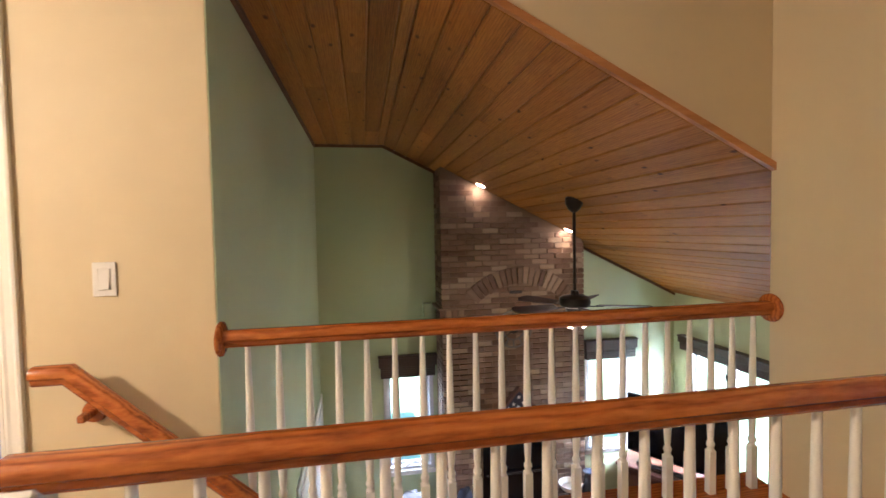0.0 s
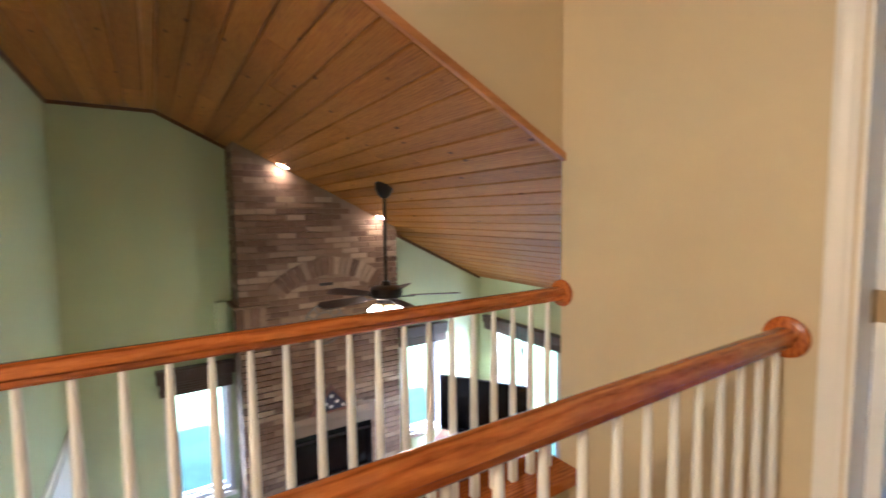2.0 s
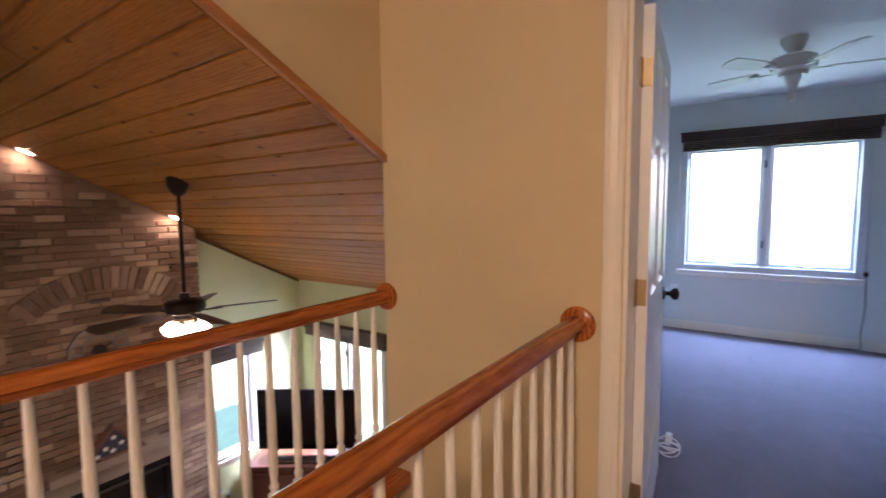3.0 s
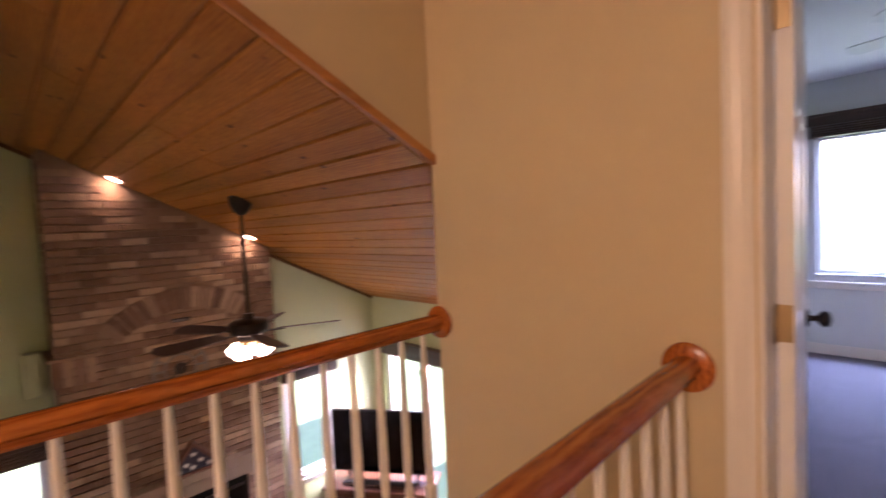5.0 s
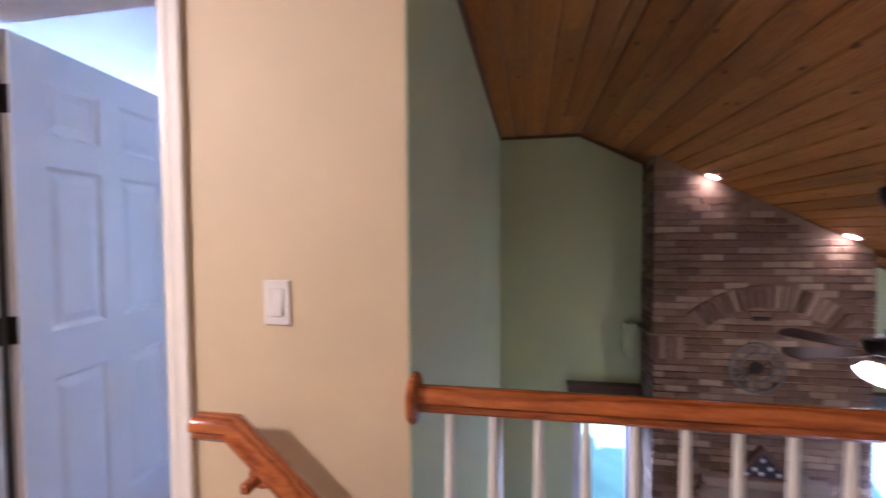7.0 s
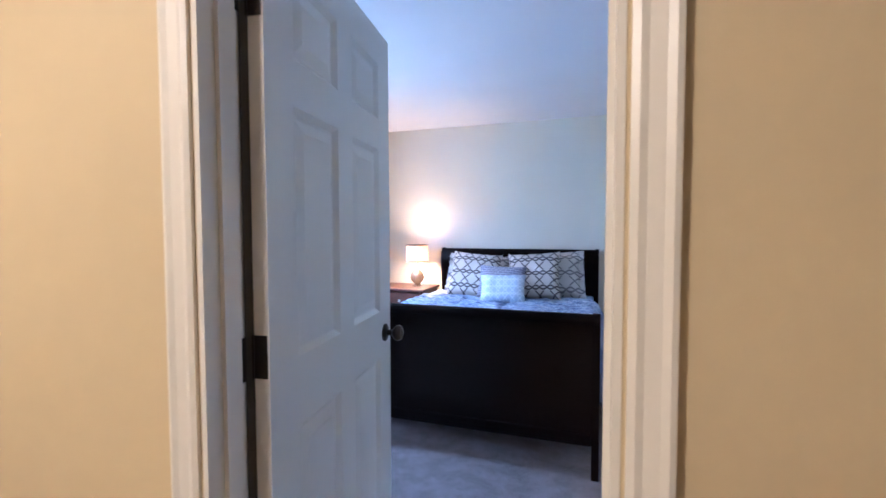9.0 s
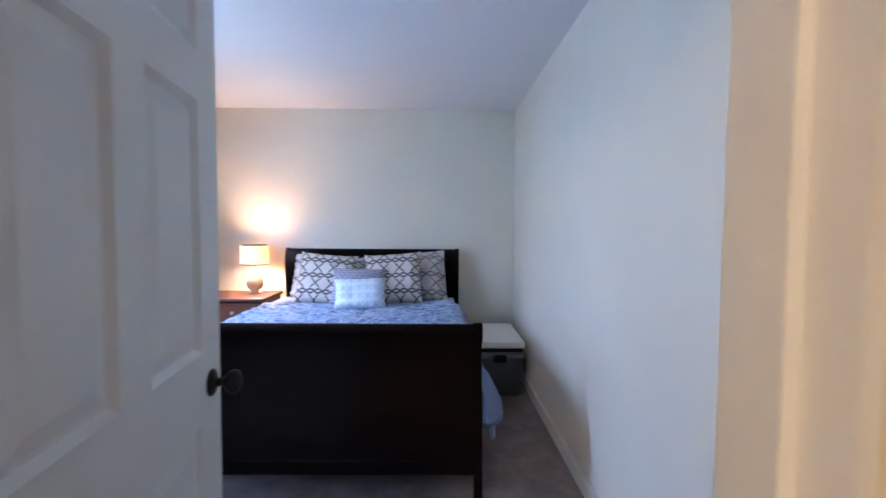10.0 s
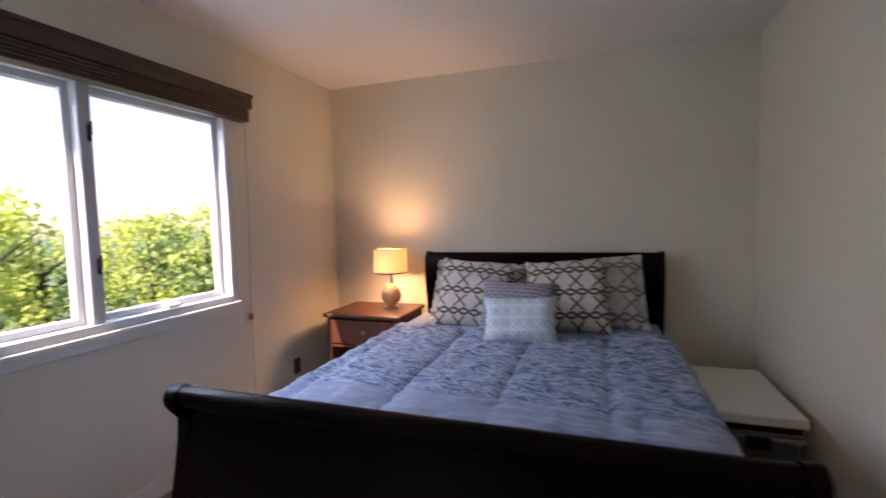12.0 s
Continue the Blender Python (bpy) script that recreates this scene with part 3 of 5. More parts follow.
def casement(name, label, axis, plane, out, a0, a1, z0, z1, sashes, frame=0.05, sill=True):
    """A window in an opening: outer frame, sashes with glass and a stool; out: the way to the open air."""
    root = thing(name, label, "window", (0, 0, 0))
    root["kind"] = "structure"

    def b(p, q, d0, d1, u, v, bevel=0.003):
        lo, hi = sorted((plane + out * d0, plane + out * d1))
        return box(lo, hi, p, q, u, v, bevel) if axis == 'X' else box(p, q, lo, hi, u, v, bevel)

    part("window_frame", join(b(a0, a0 + frame, -0.012, 0.11, z0, z1), b(a1 - frame, a1, -0.012, 0.11, z0, z1), b(a0 + frame, a1 - frame, -0.012, 0.11, z0, z0 + frame), b(a0 + frame, a1 - frame, -0.012, 0.11, z1 - frame, z1)), WINFRAME, root)
    n = sashes
    w = (a1 - a0 - 2 * frame) / n
    for k in range(n):
        p, q = a0 + frame + w * k, a0 + frame + w * (k + 1)
        if k:
            part("mullion", b(p - 0.028, p + 0.028, 0.0, 0.11, z0 + frame, z1 - frame), WINFRAME, root)
            for z in (z0 + 0.30, z1 - 0.26):
                part("latch", join(b(p + 0.004, p + 0.022, -0.010, 0.0, z - 0.035, z + 0.035, 0.003), b(p + 0.008, p + 0.016, -0.026, -0.009, z - 0.01, z + 0.05, 0.003)), BRONZE, root, "dark casement latch")
            p += 0.028
        if k < n - 1:
            q -= 0.028
        f, u, v = 0.032, z0 + frame, z1 - frame
        part("sash", join(b(p, p + f, 0.045, 0.085, u, v), b(q - f, q, 0.045, 0.085, u, v), b(p + f, q - f, 0.045, 0.085, u, u + f), b(p + f, q - f, 0.045, 0.085, v - f, v)), WINFRAME, root)
        g = part("pane", b(p + f, q - f, 0.064, 0.068, u + f, v - f, 0), GLASS, root)
        g.visible_shadow = False
        c = (p + q) / 2
        part("crank", join(b(c - 0.05, c + 0.03, 0.01, 0.04, z0 + frame, z0 + frame + 0.018, 0.005), b(c - 0.06, c + 0.01, -0.005, 0.012, z0 + frame + 0.018, z0 + frame + 0.026, 0.003)), PLASTIC, root, "white window crank")
    if sill:
        part("window_sill", join(b(a0 - 0.0, a1 + 0.0, -0.035, -0.012, z0 - 0.01, z0 + 0.012), b(a0 - 0.012, a1 + 0.012, -0.014, 0.0, z0 - 0.055, z0 - 0.01)), TRIM, root)
    return root


casement("window_1", "white vinyl double casement window above the lawn", 'X', BX0, -1, *BW, 2)
casement("window_2", "white double casement window of the carpeted room", 'X', RX1, 1, *W2, 2, 0.075)
casement("window_3", "tall white casement window beside the chimney", 'Y', Y_BACK, 1, *WIN_L, WZ0, WZ1, 1)
casement("window_4", "tall white casement window beside the chimney", 'Y', Y_BACK, 1, *WIN_R, WZ0, WZ1, 1)
casement("window_5", "wide white glass doors in the low wall", 'X', X_LOW, 1, *PAT, GREAT_FLOOR + 0.02, -0.14, 2, 0.06, False)


def valance(label, axis, plane, sign, a0, a1, z0, z1, depth=0.09, slats=True):
    """A dark wooden blind drawn up under its valance."""
    root = thing("window_blind", label, "blind", (0, 0, 0))

    def b(p, q, d0, d1, u, v, bevel=0.004):
        lo, hi = sorted((plane + sign * d0, plane + sign * d1))
        return box(lo, hi, p, q, u, v, bevel) if axis == 'X' else box(p, q, lo, hi, u, v, bevel)

    m = z0 + (z1 - z0) * 0.5
    part("valance", join(b(a0, a1, 0.002, depth, m, z1), b(a0 - 0.006, a1 + 0.006, 0.002, depth + 0.006, z1 - 0.018, z1 + 0.004)), BLINDWOOD, root)
    n = 5
    for k in range(n):
        z = z0 + (m - z0) * k / n
        part("slat", b(a0 + 0.02, a1 - 0.02, 0.006, depth - 0.012, z, z + (m - z0) / n - 0.003, 0.001), BLINDWOOD, root)
    return root


valance("dark brown wooden blind drawn up over the bedroom window", 'X', BX0, 1, 3.48, 5.285, 1.935, 2.09)
valance("dark wooden blind drawn up over the double window", 'X', RX1, -1, -0.03, 1.53, 1.90, 2.09)
valance("dark wooden blind drawn up over the tall window", 'Y', Y_BACK, -1, 0.51, 1.175, -0.375, -0.13)
valance("dark wooden blind drawn up over the tall window", 'Y', Y_BACK, -1, 3.03, 3.73, -0.335, -0.10)
valance("long dark wooden blind drawn up over the glass doors", 'X', X_LOW, -1, 4.15, 5.53, -0.235, -0.06)

# ---- chimney ----
CH0, CH1, CHY, SHZ = 1.19, 2.84, 5.30, 0.44
CHX = (CH0 + CH1) / 2
chimney = thing("chimney", "tall used-brick chimney breast with an arch and a dark firebox", "fireplace", (0, 0, 0))
FB0, FB1, FBT, FBB = 1.63, 2.47, -0.95, -1.95
for x0, x1, z0, z1 in ((CH0 + 0.012, FB0, GREAT_FLOOR, FBT), (FB1, CH1 - 0.012, GREAT_FLOOR, FBT), (FB0, FB1, GREAT_FLOOR, FBB)):
    part("core", box(x0, x1, CHY + 0.012, Y_BACK - 0.002, z0, z1), MORTAR, chimney)
upper = extrude([(CH0 + 0.012, FBT), (CH1 - 0.012, FBT), (CH1 - 0.012, roof_z(CH1) - 0.002), (CH0 + 0.012, roof_z(CH0 + 0.012) - 0.002)], 'Y', CHY + 0.012, Y_BACK - 0.002)
part("core", upper, MORTAR, chimney, "grey-brown mortar between the bricks")
firebox = part("firebox", join(box(FB0, FB1, Y_BACK - 0.06, Y_BACK - 0.02, FBB, FBT)), VOID, chimney, "black firebox")
part("fire_screen", join(box(FB0, FB1, CHY + 0.02, CHY + 0.03, FBB, FBT - 0.09), box(FB0 - 0.01, FB1 + 0.01, CHY - 0.008, CHY + 0.02, FBT - 0.09, FBT, 0.004), box(FB0 - 0.01, FB0 + 0.04, CHY - 0.006, CHY + 0.02, FBB, FBT - 0.09), box(FB1 - 0.04, FB1 + 0.01, CHY - 0.006, CHY + 0.02, FBB, FBT - 0.09)), BLACKGLASS, firebox, "black metal and glass fire screen")
for z in (FBT - 0.075, -1.45):
    part("screen_bar", box(FB0 + 0.03, FB1 - 0.03, CHY - 0.03, CHY - 0.008, z, z + 0.020, 0.004), BRONZE, firebox, "dark metal rail")

ARX, ARZ, R_OUT, R_IN = 2.075, 0.005, 0.87, 0.69
HALF = math.asin(0.62 / R_OUT)


def in_arch(x, z):
    r = math.hypot(x - ARX, z - ARZ)
    return R_IN - 0.01 < r < R_OUT + 0.012 and abs(math.atan2(x - ARX, z - ARZ)) < HALF + 0.03 and z > ARZ


def brick_mesh(w, h, d, name="brick"):
    return mesh_of(name, box(-w / 2, w / 2, 0, d, -h / 2, h / 2, 0.004), BRICK)


rb = random.Random(11)
CO, BL, GAP = 0.0590, 0.186, 0.009
row_top = roof_z(CH0)
spots = []
k = 0
z = GREAT_FLOOR + CO / 2
while z < row_top:
    x = CH0 - (BL / 2 if k % 2 else 0)
    while x < CH1 - 0.005:
        a, b = max(x, CH0), min(x + BL - GAP, CH1)
        x += BL
        if b - a < 0.03 or z + CO / 2 > roof_z(b) + 0.005:
            continue
        m = (a + b) / 2
        if FB0 - 0.03 < b and a < FB1 + 0.03 and FBB < z < FBT + 0.015:
            if a < FB0 - 0.04 and b > FB0:
                b = FB0 - 0.005
            elif b > FB1 + 0.04 and a < FB1:
                a = FB1 + 0.005
            elif a >= FB0 - 0.04 and b <= FB1 + 0.04:
                continue
            m = (a + b) / 2
        if 1.55 < m < 2.55 and FBT < z < -0.80:
            continue
        if in_arch(a + 0.03, z) and in_arch(b - 0.03, z):
            continue
        if in_arch(m, z) or in_arch(a + 0.03, z) or in_arch(b - 0.03, z):
            spots.append((a, b, z, True))
            continue
        spots.append((a, b, z, False))
    z += CO
    k += 1
shapes = {}
near = [s for s in spots if not s[3] and s[2] > -0.72][:300]
rest = [s for s in spots if s not in near]
for a, b, z, _ in near:
    w = round(b - a, 3)
    if w not in shapes:
        shapes[w] = brick_mesh(w, CO - GAP, 0.06)
    ob = new("brick", shapes[w])
    ob.parent = chimney
    ob.location = ((a + b) / 2, CHY + rb.uniform(-0.004, 0.004) - (0.02 if z < SHZ and (a < CH0 + 0.25) else 0), z)
joined = bmesh.new()
for a, b, z, cut in rest:
    y = CHY + rb.uniform(-0.004, 0.004) + (0.004 if cut else 0)
    bm_box(joined, a, b, y, y + 0.06, z - (CO - GAP) / 2, z + (CO - GAP) / 2)
for row in range(int((row_top - GREAT_FLOOR) / CO)):
    z = GREAT_FLOOR + CO * (row + 0.5)
    for side, zlim in ((CH0, roof_z(CH0)), (CH1, roof_z(CH1))):
        if z + CO / 2 < zlim:
            for j in range(2):
                y0 = CHY + 0.065 + 0.2 * j - (0.05 if row % 2 else 0)
                x0, x1 = (side - 0.002, side + 0.05) if side == CH0 else (side - 0.05, side + 0.002)
                bm_box(joined, x0, x1, max(y0, CHY + 0.065), min(y0 + 0.19, Y_BACK - 0.004), z - (CO - GAP) / 2, z + (CO - GAP) / 2)
tagged(part("brickwork", joined, BRICK_FAR, chimney), kind="stuff")
# arch voussoirs of uneven length
n = 19
for j in range(n):
    a = -HALF + 2 * HALF * (j + 0.5) / n
    half = HALF / n - 0.006
    long = 0.0 if j % 3 else rb.uniform(0.0, 0.03)
    q = bmesh.new()
    ring = []
    for y in (CHY - 0.012, CHY + 0.05):
        ring.append([q.verts.new((ARX + r * math.sin(a + s), y, ARZ + r * math.cos(a + s))) for r, s in ((R_IN - long, -half), (R_OUT, -half), (R_OUT, half), (R_IN - long, half))])
    for i in range(4):
        q.faces.new((ring[0][i], ring[0][(i + 1) % 4], ring[1][(i + 1) % 4], ring[1][i]))
    q.faces.new(ring[0])
    q.faces.new(ring[1][::-1])
    bmesh.ops.recalc_face_normals(q, faces=q.faces)
    part("arch_brick", q, BRICK, chimney)
# soldier bricks of the shoulder and of the lintel
for j in range(4):
    part("soldier_brick", box(CH0 - 0.03 + 0.069 * j, CH0 + 0.03 + 0.069 * j, CHY - 0.03, CHY + 0.03, SHZ - 0.20, SHZ - 0.005, 0.004), BRICK, chimney)
part("shoulder_cap", box(CH0 - 0.05, CH0 + 0.27, CHY - 0.04, Y_BACK - 0.004, SHZ - 0.003, SHZ + 0.02, 0.004), MORTAR, chimney, "dark mortar ledge on the chimney's shoulder")
LINTEL = paint("lintel_stone", (0.20, 0.145, 0.10), 0.85, 0.12, 0.5)
part("lintel", box(1.56, 2.54, CHY - 0.015, CHY + 0.05, FBT + 0.003, -0.815, 0.005), LINTEL, chimney, "tan stone lintel")
part("mantel_shelf", box(1.58, 2.52, CHY - 0.10, CHY + 0.05, -0.795, -0.72, 0.006), LINTEL, chimney, "tan mantel ledge")
hearth = structure("trim_hearth", box(1.0, 3.0, CHY - 0.45, CHY - 0.01, GREAT_FLOOR, -1.98, 0.01), BRICK, "raised brick hearth", "hearth")

# speaker-like box beside the shoulder
vent = thing("wall_sconce", "small grey-green wall box beside the chimney", "wall box", (CH0 - 0.10, Y_BACK, SHZ - 0.14))
part("shell", box(-0.06, 0.045, -0.10, 0.0, -0.17, 0.17, 0.012, 2), GREEN, vent)

# flag case
NAVY = paint("flag_navy", (0.012, 0.014, 0.035), 0.8, 0.1, 0.4)
flag = thing("flag_case", "dark wooden triangular case with a folded navy flag", "flag case", (2.02, CHY - 0.05, -0.72))
tri = [(-0.24, 0.0), (0.24, 0.0), (0.0, 0.275)]
inner = [(-0.185, 0.02), (0.185, 0.02), (0.0, 0.235)]
fr = bmesh.new()
va = [[fr.verts.new((x, y, z)) for x, z in pts] for pts, y in ((tri, -0.04), (inner, -0.04), (inner, 0.03), (tri, 0.03))]
for A, B in zip(va, va[1:] + va[:1]):
    for j in range(3):
        fr.faces.new((A[j], A[(j + 1) % 3], B[(j + 1) % 3], B[j]))
bmesh.ops.recalc_face_normals(fr, faces=fr.faces)
part("case_frame", fr, CHERRY, flag)
part("folded_flag", extrude([(-0.184, 0.021), (0.184, 0.021), (0.0, 0.234)], 'Y', -0.02, 0.028), NAVY, flag, "navy cloth with white stars")
WHITECLOTH = Mat("white_stitching", (0.75, 0.74, 0.72), 0.8).m
for sx, sz in ((0.0, 0.16), (-0.06, 0.085), (0.055, 0.095), (-0.01, 0.05), (0.12, 0.045), (-0.12, 0.04)):
    pts = [(sx + (0.026 if i % 2 == 0 else 0.010) * math.sin(i * math.pi / 5), sz + (0.026 if i % 2 == 0 else 0.010) * math.cos(i * math.pi / 5)) for i in range(10)]
    part("star", extrude(pts, 'Y', -0.024, -0.0205), WHITECLOTH, flag, "white star")

# wall clock
clock = thing("wall_clock", "round grey metal skeleton clock on the brick chimney", "clock", (1.99, CHY - 0.006, 0.19))
PEWTER = Mat("pewter", (0.15, 0.14, 0.125), 0.5, 0.7).m


def ring_mesh(r, w, y0, y1, seg=40):
    return lathe([(r - w, y0), (r, y0), (r, y1), (r - w, y1), (r - w, y0)], (0, 0, 0), seg, 'Y')


part("outer_ring", ring_mesh(0.212, 0.018, -0.022, -0.004), PEWTER, clock)
part("inner_ring", ring_mesh(0.125, 0.012, -0.020, -0.004), PEWTER, clock)
for j in range(12):
    part("numeral_bar", moved(box(-0.008, 0.008, -0.018, -0.006, 0.127, 0.192), Matrix.Rotation(j * math.pi / 6, 4, 'Y')), PEWTER, clock)
part("clock_centre", lathe([(0.05, -0.02), (0.05, -0.006)], (0, 0, 0), 24, 'Y'), BRONZE, clock)
part("clock_hand", moved(box(-0.005, 0.005, -0.026, -0.022, -0.02, 0.10), Matrix.Rotation(1.0, 4, 'Y')), BLACK, clock)
part("clock_hand", moved(box(-0.004, 0.004, -0.030, -0.027, -0.02, 0.15), Matrix.Rotation(-2.2, 4, 'Y')), BLACK, clock)
vent2 = thing("brick_vent", "small dark iron hook plate under the arch", "wall hook", (2.02, CHY - 0.006, 0.60))
part("plate", box(-0.07, 0.07, -0.02, 0.0, -0.015, 0.015, 0.005), BRONZE, vent2)

# hearth things
VASE = Mat("dark_glaze", (0.02, 0.018, 0.02), 0.25).m
jug = thing("jug", "black glazed jug standing on the hearth", "jug", (2.78, CHY - 0.2, -1.98))
part("jug_body", lathe([(0.07, 0), (0.10, 0.06), (0.115, 0.2), (0.095, 0.36), (0.05, 0.46), (0.045, 0.54), (0.06, 0.57), (0.0, 0.57)], seg=24), VASE, jug, "", True)
part("jug_handle", lathe([(0.012, 0), (0.012, 0.22)], (0.12, 0, 0.26), 10), VASE, jug)
bowl = thing("bowl", "white and grey bowl on a dark stand by the hearth", "bowl", (2.56, CHY - 0.2, -1.98))
part("bowl_shell", lathe([(0.03, 0.36), (0.10, 0.40), (0.13, 0.46), (0.12, 0.46), (0.09, 0.41), (0.0, 0.38)], seg=24), PLASTIC, bowl, "white bowl", True)
part("stand", lathe([(0.09, 0), (0.03, 0.03), (0.02, 0.36)], seg=16), BRONZE, bowl)
bag = thing("log_bag", "black soft bag slumped on the hearth", "bag", (1.36, CHY - 0.22, -1.98))
lump = lathe([(0.15, 0.0), (0.17, 0.12), (0.15, 0.3), (0.10, 0.45), (0.05, 0.52), (0.0, 0.53)], seg=20)
for v in lump.verts:
    v.co *= 1 + 0.18 * noise.noise(v.co * 9)
part("cloth", lump, NAVY, bag, "", True)
basket = thing("basket", "grey woven basket with throws beside the window", "basket", (0.85, 5.15, GREAT_FLOOR))
part("basket_body", lathe([(0.22, 0), (0.28, 0.5), (0.30, 0.95), (0.27, 0.95), (0.25, 0.5), (0.0, 0.3)], seg=28), paint("grey_weave", (0.10, 0.10, 0.11), 0.9, 0.3, 1.0), basket, "", True)
throw = lathe([(0.25, 0.9), (0.22, 1.1), (0.12, 1.22), (0.0, 1.25)], seg=24)
for v in throw.verts:
    v.co += Vector((noise.noise(v.co * 7), noise.noise(v.co * 7 + Vector((5, 0, 0))), noise.noise(v.co * 6))) * 0.09
part("throw", throw, paint("grey_throw", (0.20, 0.20, 0.22), 0.95, 0.3, 0.8), basket, "rumpled grey throw", True)

# television and its console
tv = thing("television", "large black flat television on a brown console", "television", (3.855, 5.05, -1.52), -56.5)
part("panel", box(-0.585, 0.585, -0.01, 0.03, 0.07, 0.785, 0.006), BLACK, tv)
part("screen", box(-0.575, 0.575, -0.0125, -0.0105, 0.085, 0.775), BLACKGLASS, tv, "glossy black screen")
for s in (-0.40, 0.40):
    part("foot", join(box(s - 0.012, s + 0.012, -0.10, 0.12, 0.0, 0.02, 0.004), box(s - 0.012, s + 0.012, 0.0, 0.02, 0.02, 0.075)), BLACK, tv)
console = thing("media_console", "reddish brown wooden media console under the television", "console", (3.855, 5.05, GREAT_FLOOR), -56.5)
part("body", box(-0.58, 0.58, -0.22, 0.20, 0.06, 1.14, 0.006), CHERRY, console)
part("top", box(-0.62, 0.62, -0.26, 0.22, 1.14, 1.18, 0.008), CHERRY, console)
part("plinth", box(-0.55, 0.55, -0.2, 0.18, 0.0, 0.06), DARKWOOD, console)
for s in (-1, 1):
    dr = part("cabinet_door", box(s * 0.29 - 0.27, s * 0.29 + 0.27, -0.24, -0.222, 0.12, 1.08, 0.004), CHERRY, console)
    part("knob", lathe([(0.008, -0.24), (0.014, -0.255), (0.012, -0.262), (0.0, -0.264)], (s * 0.05, 0, 0.65), 12, 'Y'), CHROME, dr)
soundbar = thing("soundbar", "silver and black soundbar in front of the television", "soundbar", (3.78, 5.0, -1.52), -56.5)
part("bar", box(-0.40, 0.40, -0.10, -0.03, 0.0, 0.055, 0.015, 2), BLACK, soundbar)
part("trim_strip", box(-0.40, 0.40, -0.103, -0.1005, 0.02, 0.03), CHROME, soundbar, "silver strip")

# white double doors in the green wall
closet = thing("closet_doors", "white painted double doors in the green wall", "door", (X_GREEN, 4.70, GREAT_FLOOR))
part("door_frame", join(box(0.003, 0.02, -0.95, -0.87, 0, 2.21, 0.004), box(0.003, 0.02, 0.87, 0.95, 0, 2.21, 0.004), box(0.003, 0.02, -0.87, 0.87, 2.13, 2.21, 0.004)), TRIM, closet)
for s in (-1, 1):
    part("door_leaf", box(0.002, 0.03, *sorted((s * 0.005, s * 0.865)), 0.01, 2.125, 0.003), DOOR, closet)

# ---- ceiling fan of the great room ----
OPAL = glow("opal_glass_lit", (1.0, 0.80, 0.55), 1.6)


def ceiling_fan(label, at, top, blades, radius, blade_mat, metal, width=0.12, start=0.0, pitch=12, glass_shade=True):
    root = thing("ceiling_fan", label, "ceiling fan", at)
    part("canopy", lathe([(0.022, top - 0.07), (0.05, top - 0.045), (0.072, top), (0.074, top + 0.05), (0.0, top + 0.12)], seg=24), metal, root, "", True)
    part("downrod", lathe([(0.013, 0.06), (0.013, top - 0.05)], seg=12), metal, root)
    part("motor", lathe([(0.0, 0.10), (0.03, 0.10), (0.035, 0.065), (0.10, 0.055), (0.125, 0.04), (0.13, 0.0), (0.12, -0.03), (0.08, -0.045), (0.075, -0.07), (0.0, -0.07)], seg=32), metal, root, "", True)
    for k in range(blades):
        a = start + 360 * k / blades
        m = Matrix.Rotation(radians(a), 4, 'Z')
        arm = moved(join(box(0.10, 0.20, -0.012, 0.012, -0.035, -0.028), box(0.17, 0.23, -0.035, 0.035, -0.03, -0.025, 0.004)), m)
        part("blade_arm", arm, metal, root)
        pts = []
        for j in range(13):
            u = j / 12
            w = width * (0.36 + 0.14 * math.sin(u * math.pi * 0.55)) * (1 if u < 0.93 else math.sqrt(max(0.12, 1 - ((u - 0.93) / 0.07) ** 2)))
            pts.append((0.19 + (radius - 0.19) * u, w))
        outline = pts + [(x, -w) for x, w in reversed(pts)]
        bl = moved(extrude(outline, 'Z', -0.004, 0.004), m @ Matrix.Translation((0, 0, -0.022)) @ Matrix.Rotation(radians(pitch), 4, 'X'))
        part("blade", bl, blade_mat, root)
    return root


FAN_TOP = roof_z(2.115) - 0.67 - 0.03
fan = ceiling_fan("dark wooden five-blade ceiling fan with lit tulip shades", (2.115, 4.07, 0.67), FAN_TOP, 5, 0.60, BLINDWOOD, BRONZE, width=0.135, start=47.5, pitch=-13)
part("light_fitter", lathe([(0.070, -0.07), (0.075, -0.085), (0.060, -0.10), (0.045, -0.13), (0.030, -0.165), (0.012, -0.185), (0.0, -0.187)], seg=24), BRASS, fan, "coppery light fitter", True)
for k in range(4):
    turn = Matrix.Rotation(radians(40 + 90 * k), 4, 'Z') @ Matrix.Translation((0.058, 0, -0.100)) @ Matrix.Rotation(radians(142), 4, 'Y') @ Matrix.Scale(0.86, 4)
    holder = part("shade_holder", moved(lathe([(0.012, -0.02), (0.022, 0.0), (0.026, 0.022), (0.0, 0.022)], seg=16), turn), BRASS, fan, "coppery shade holder", True)
    tulip = [(0.026, 0.020), (0.044, 0.034), (0.056, 0.058), (0.058, 0.082), (0.066, 0.112), (0.063, 0.112), (0.054, 0.082), (0.052, 0.058), (0.040, 0.037), (0.024, 0.024)]
    part("glass_shade", moved(lathe(tulip, seg=24), turn), OPAL, fan, "lit opal tulip shade", True)

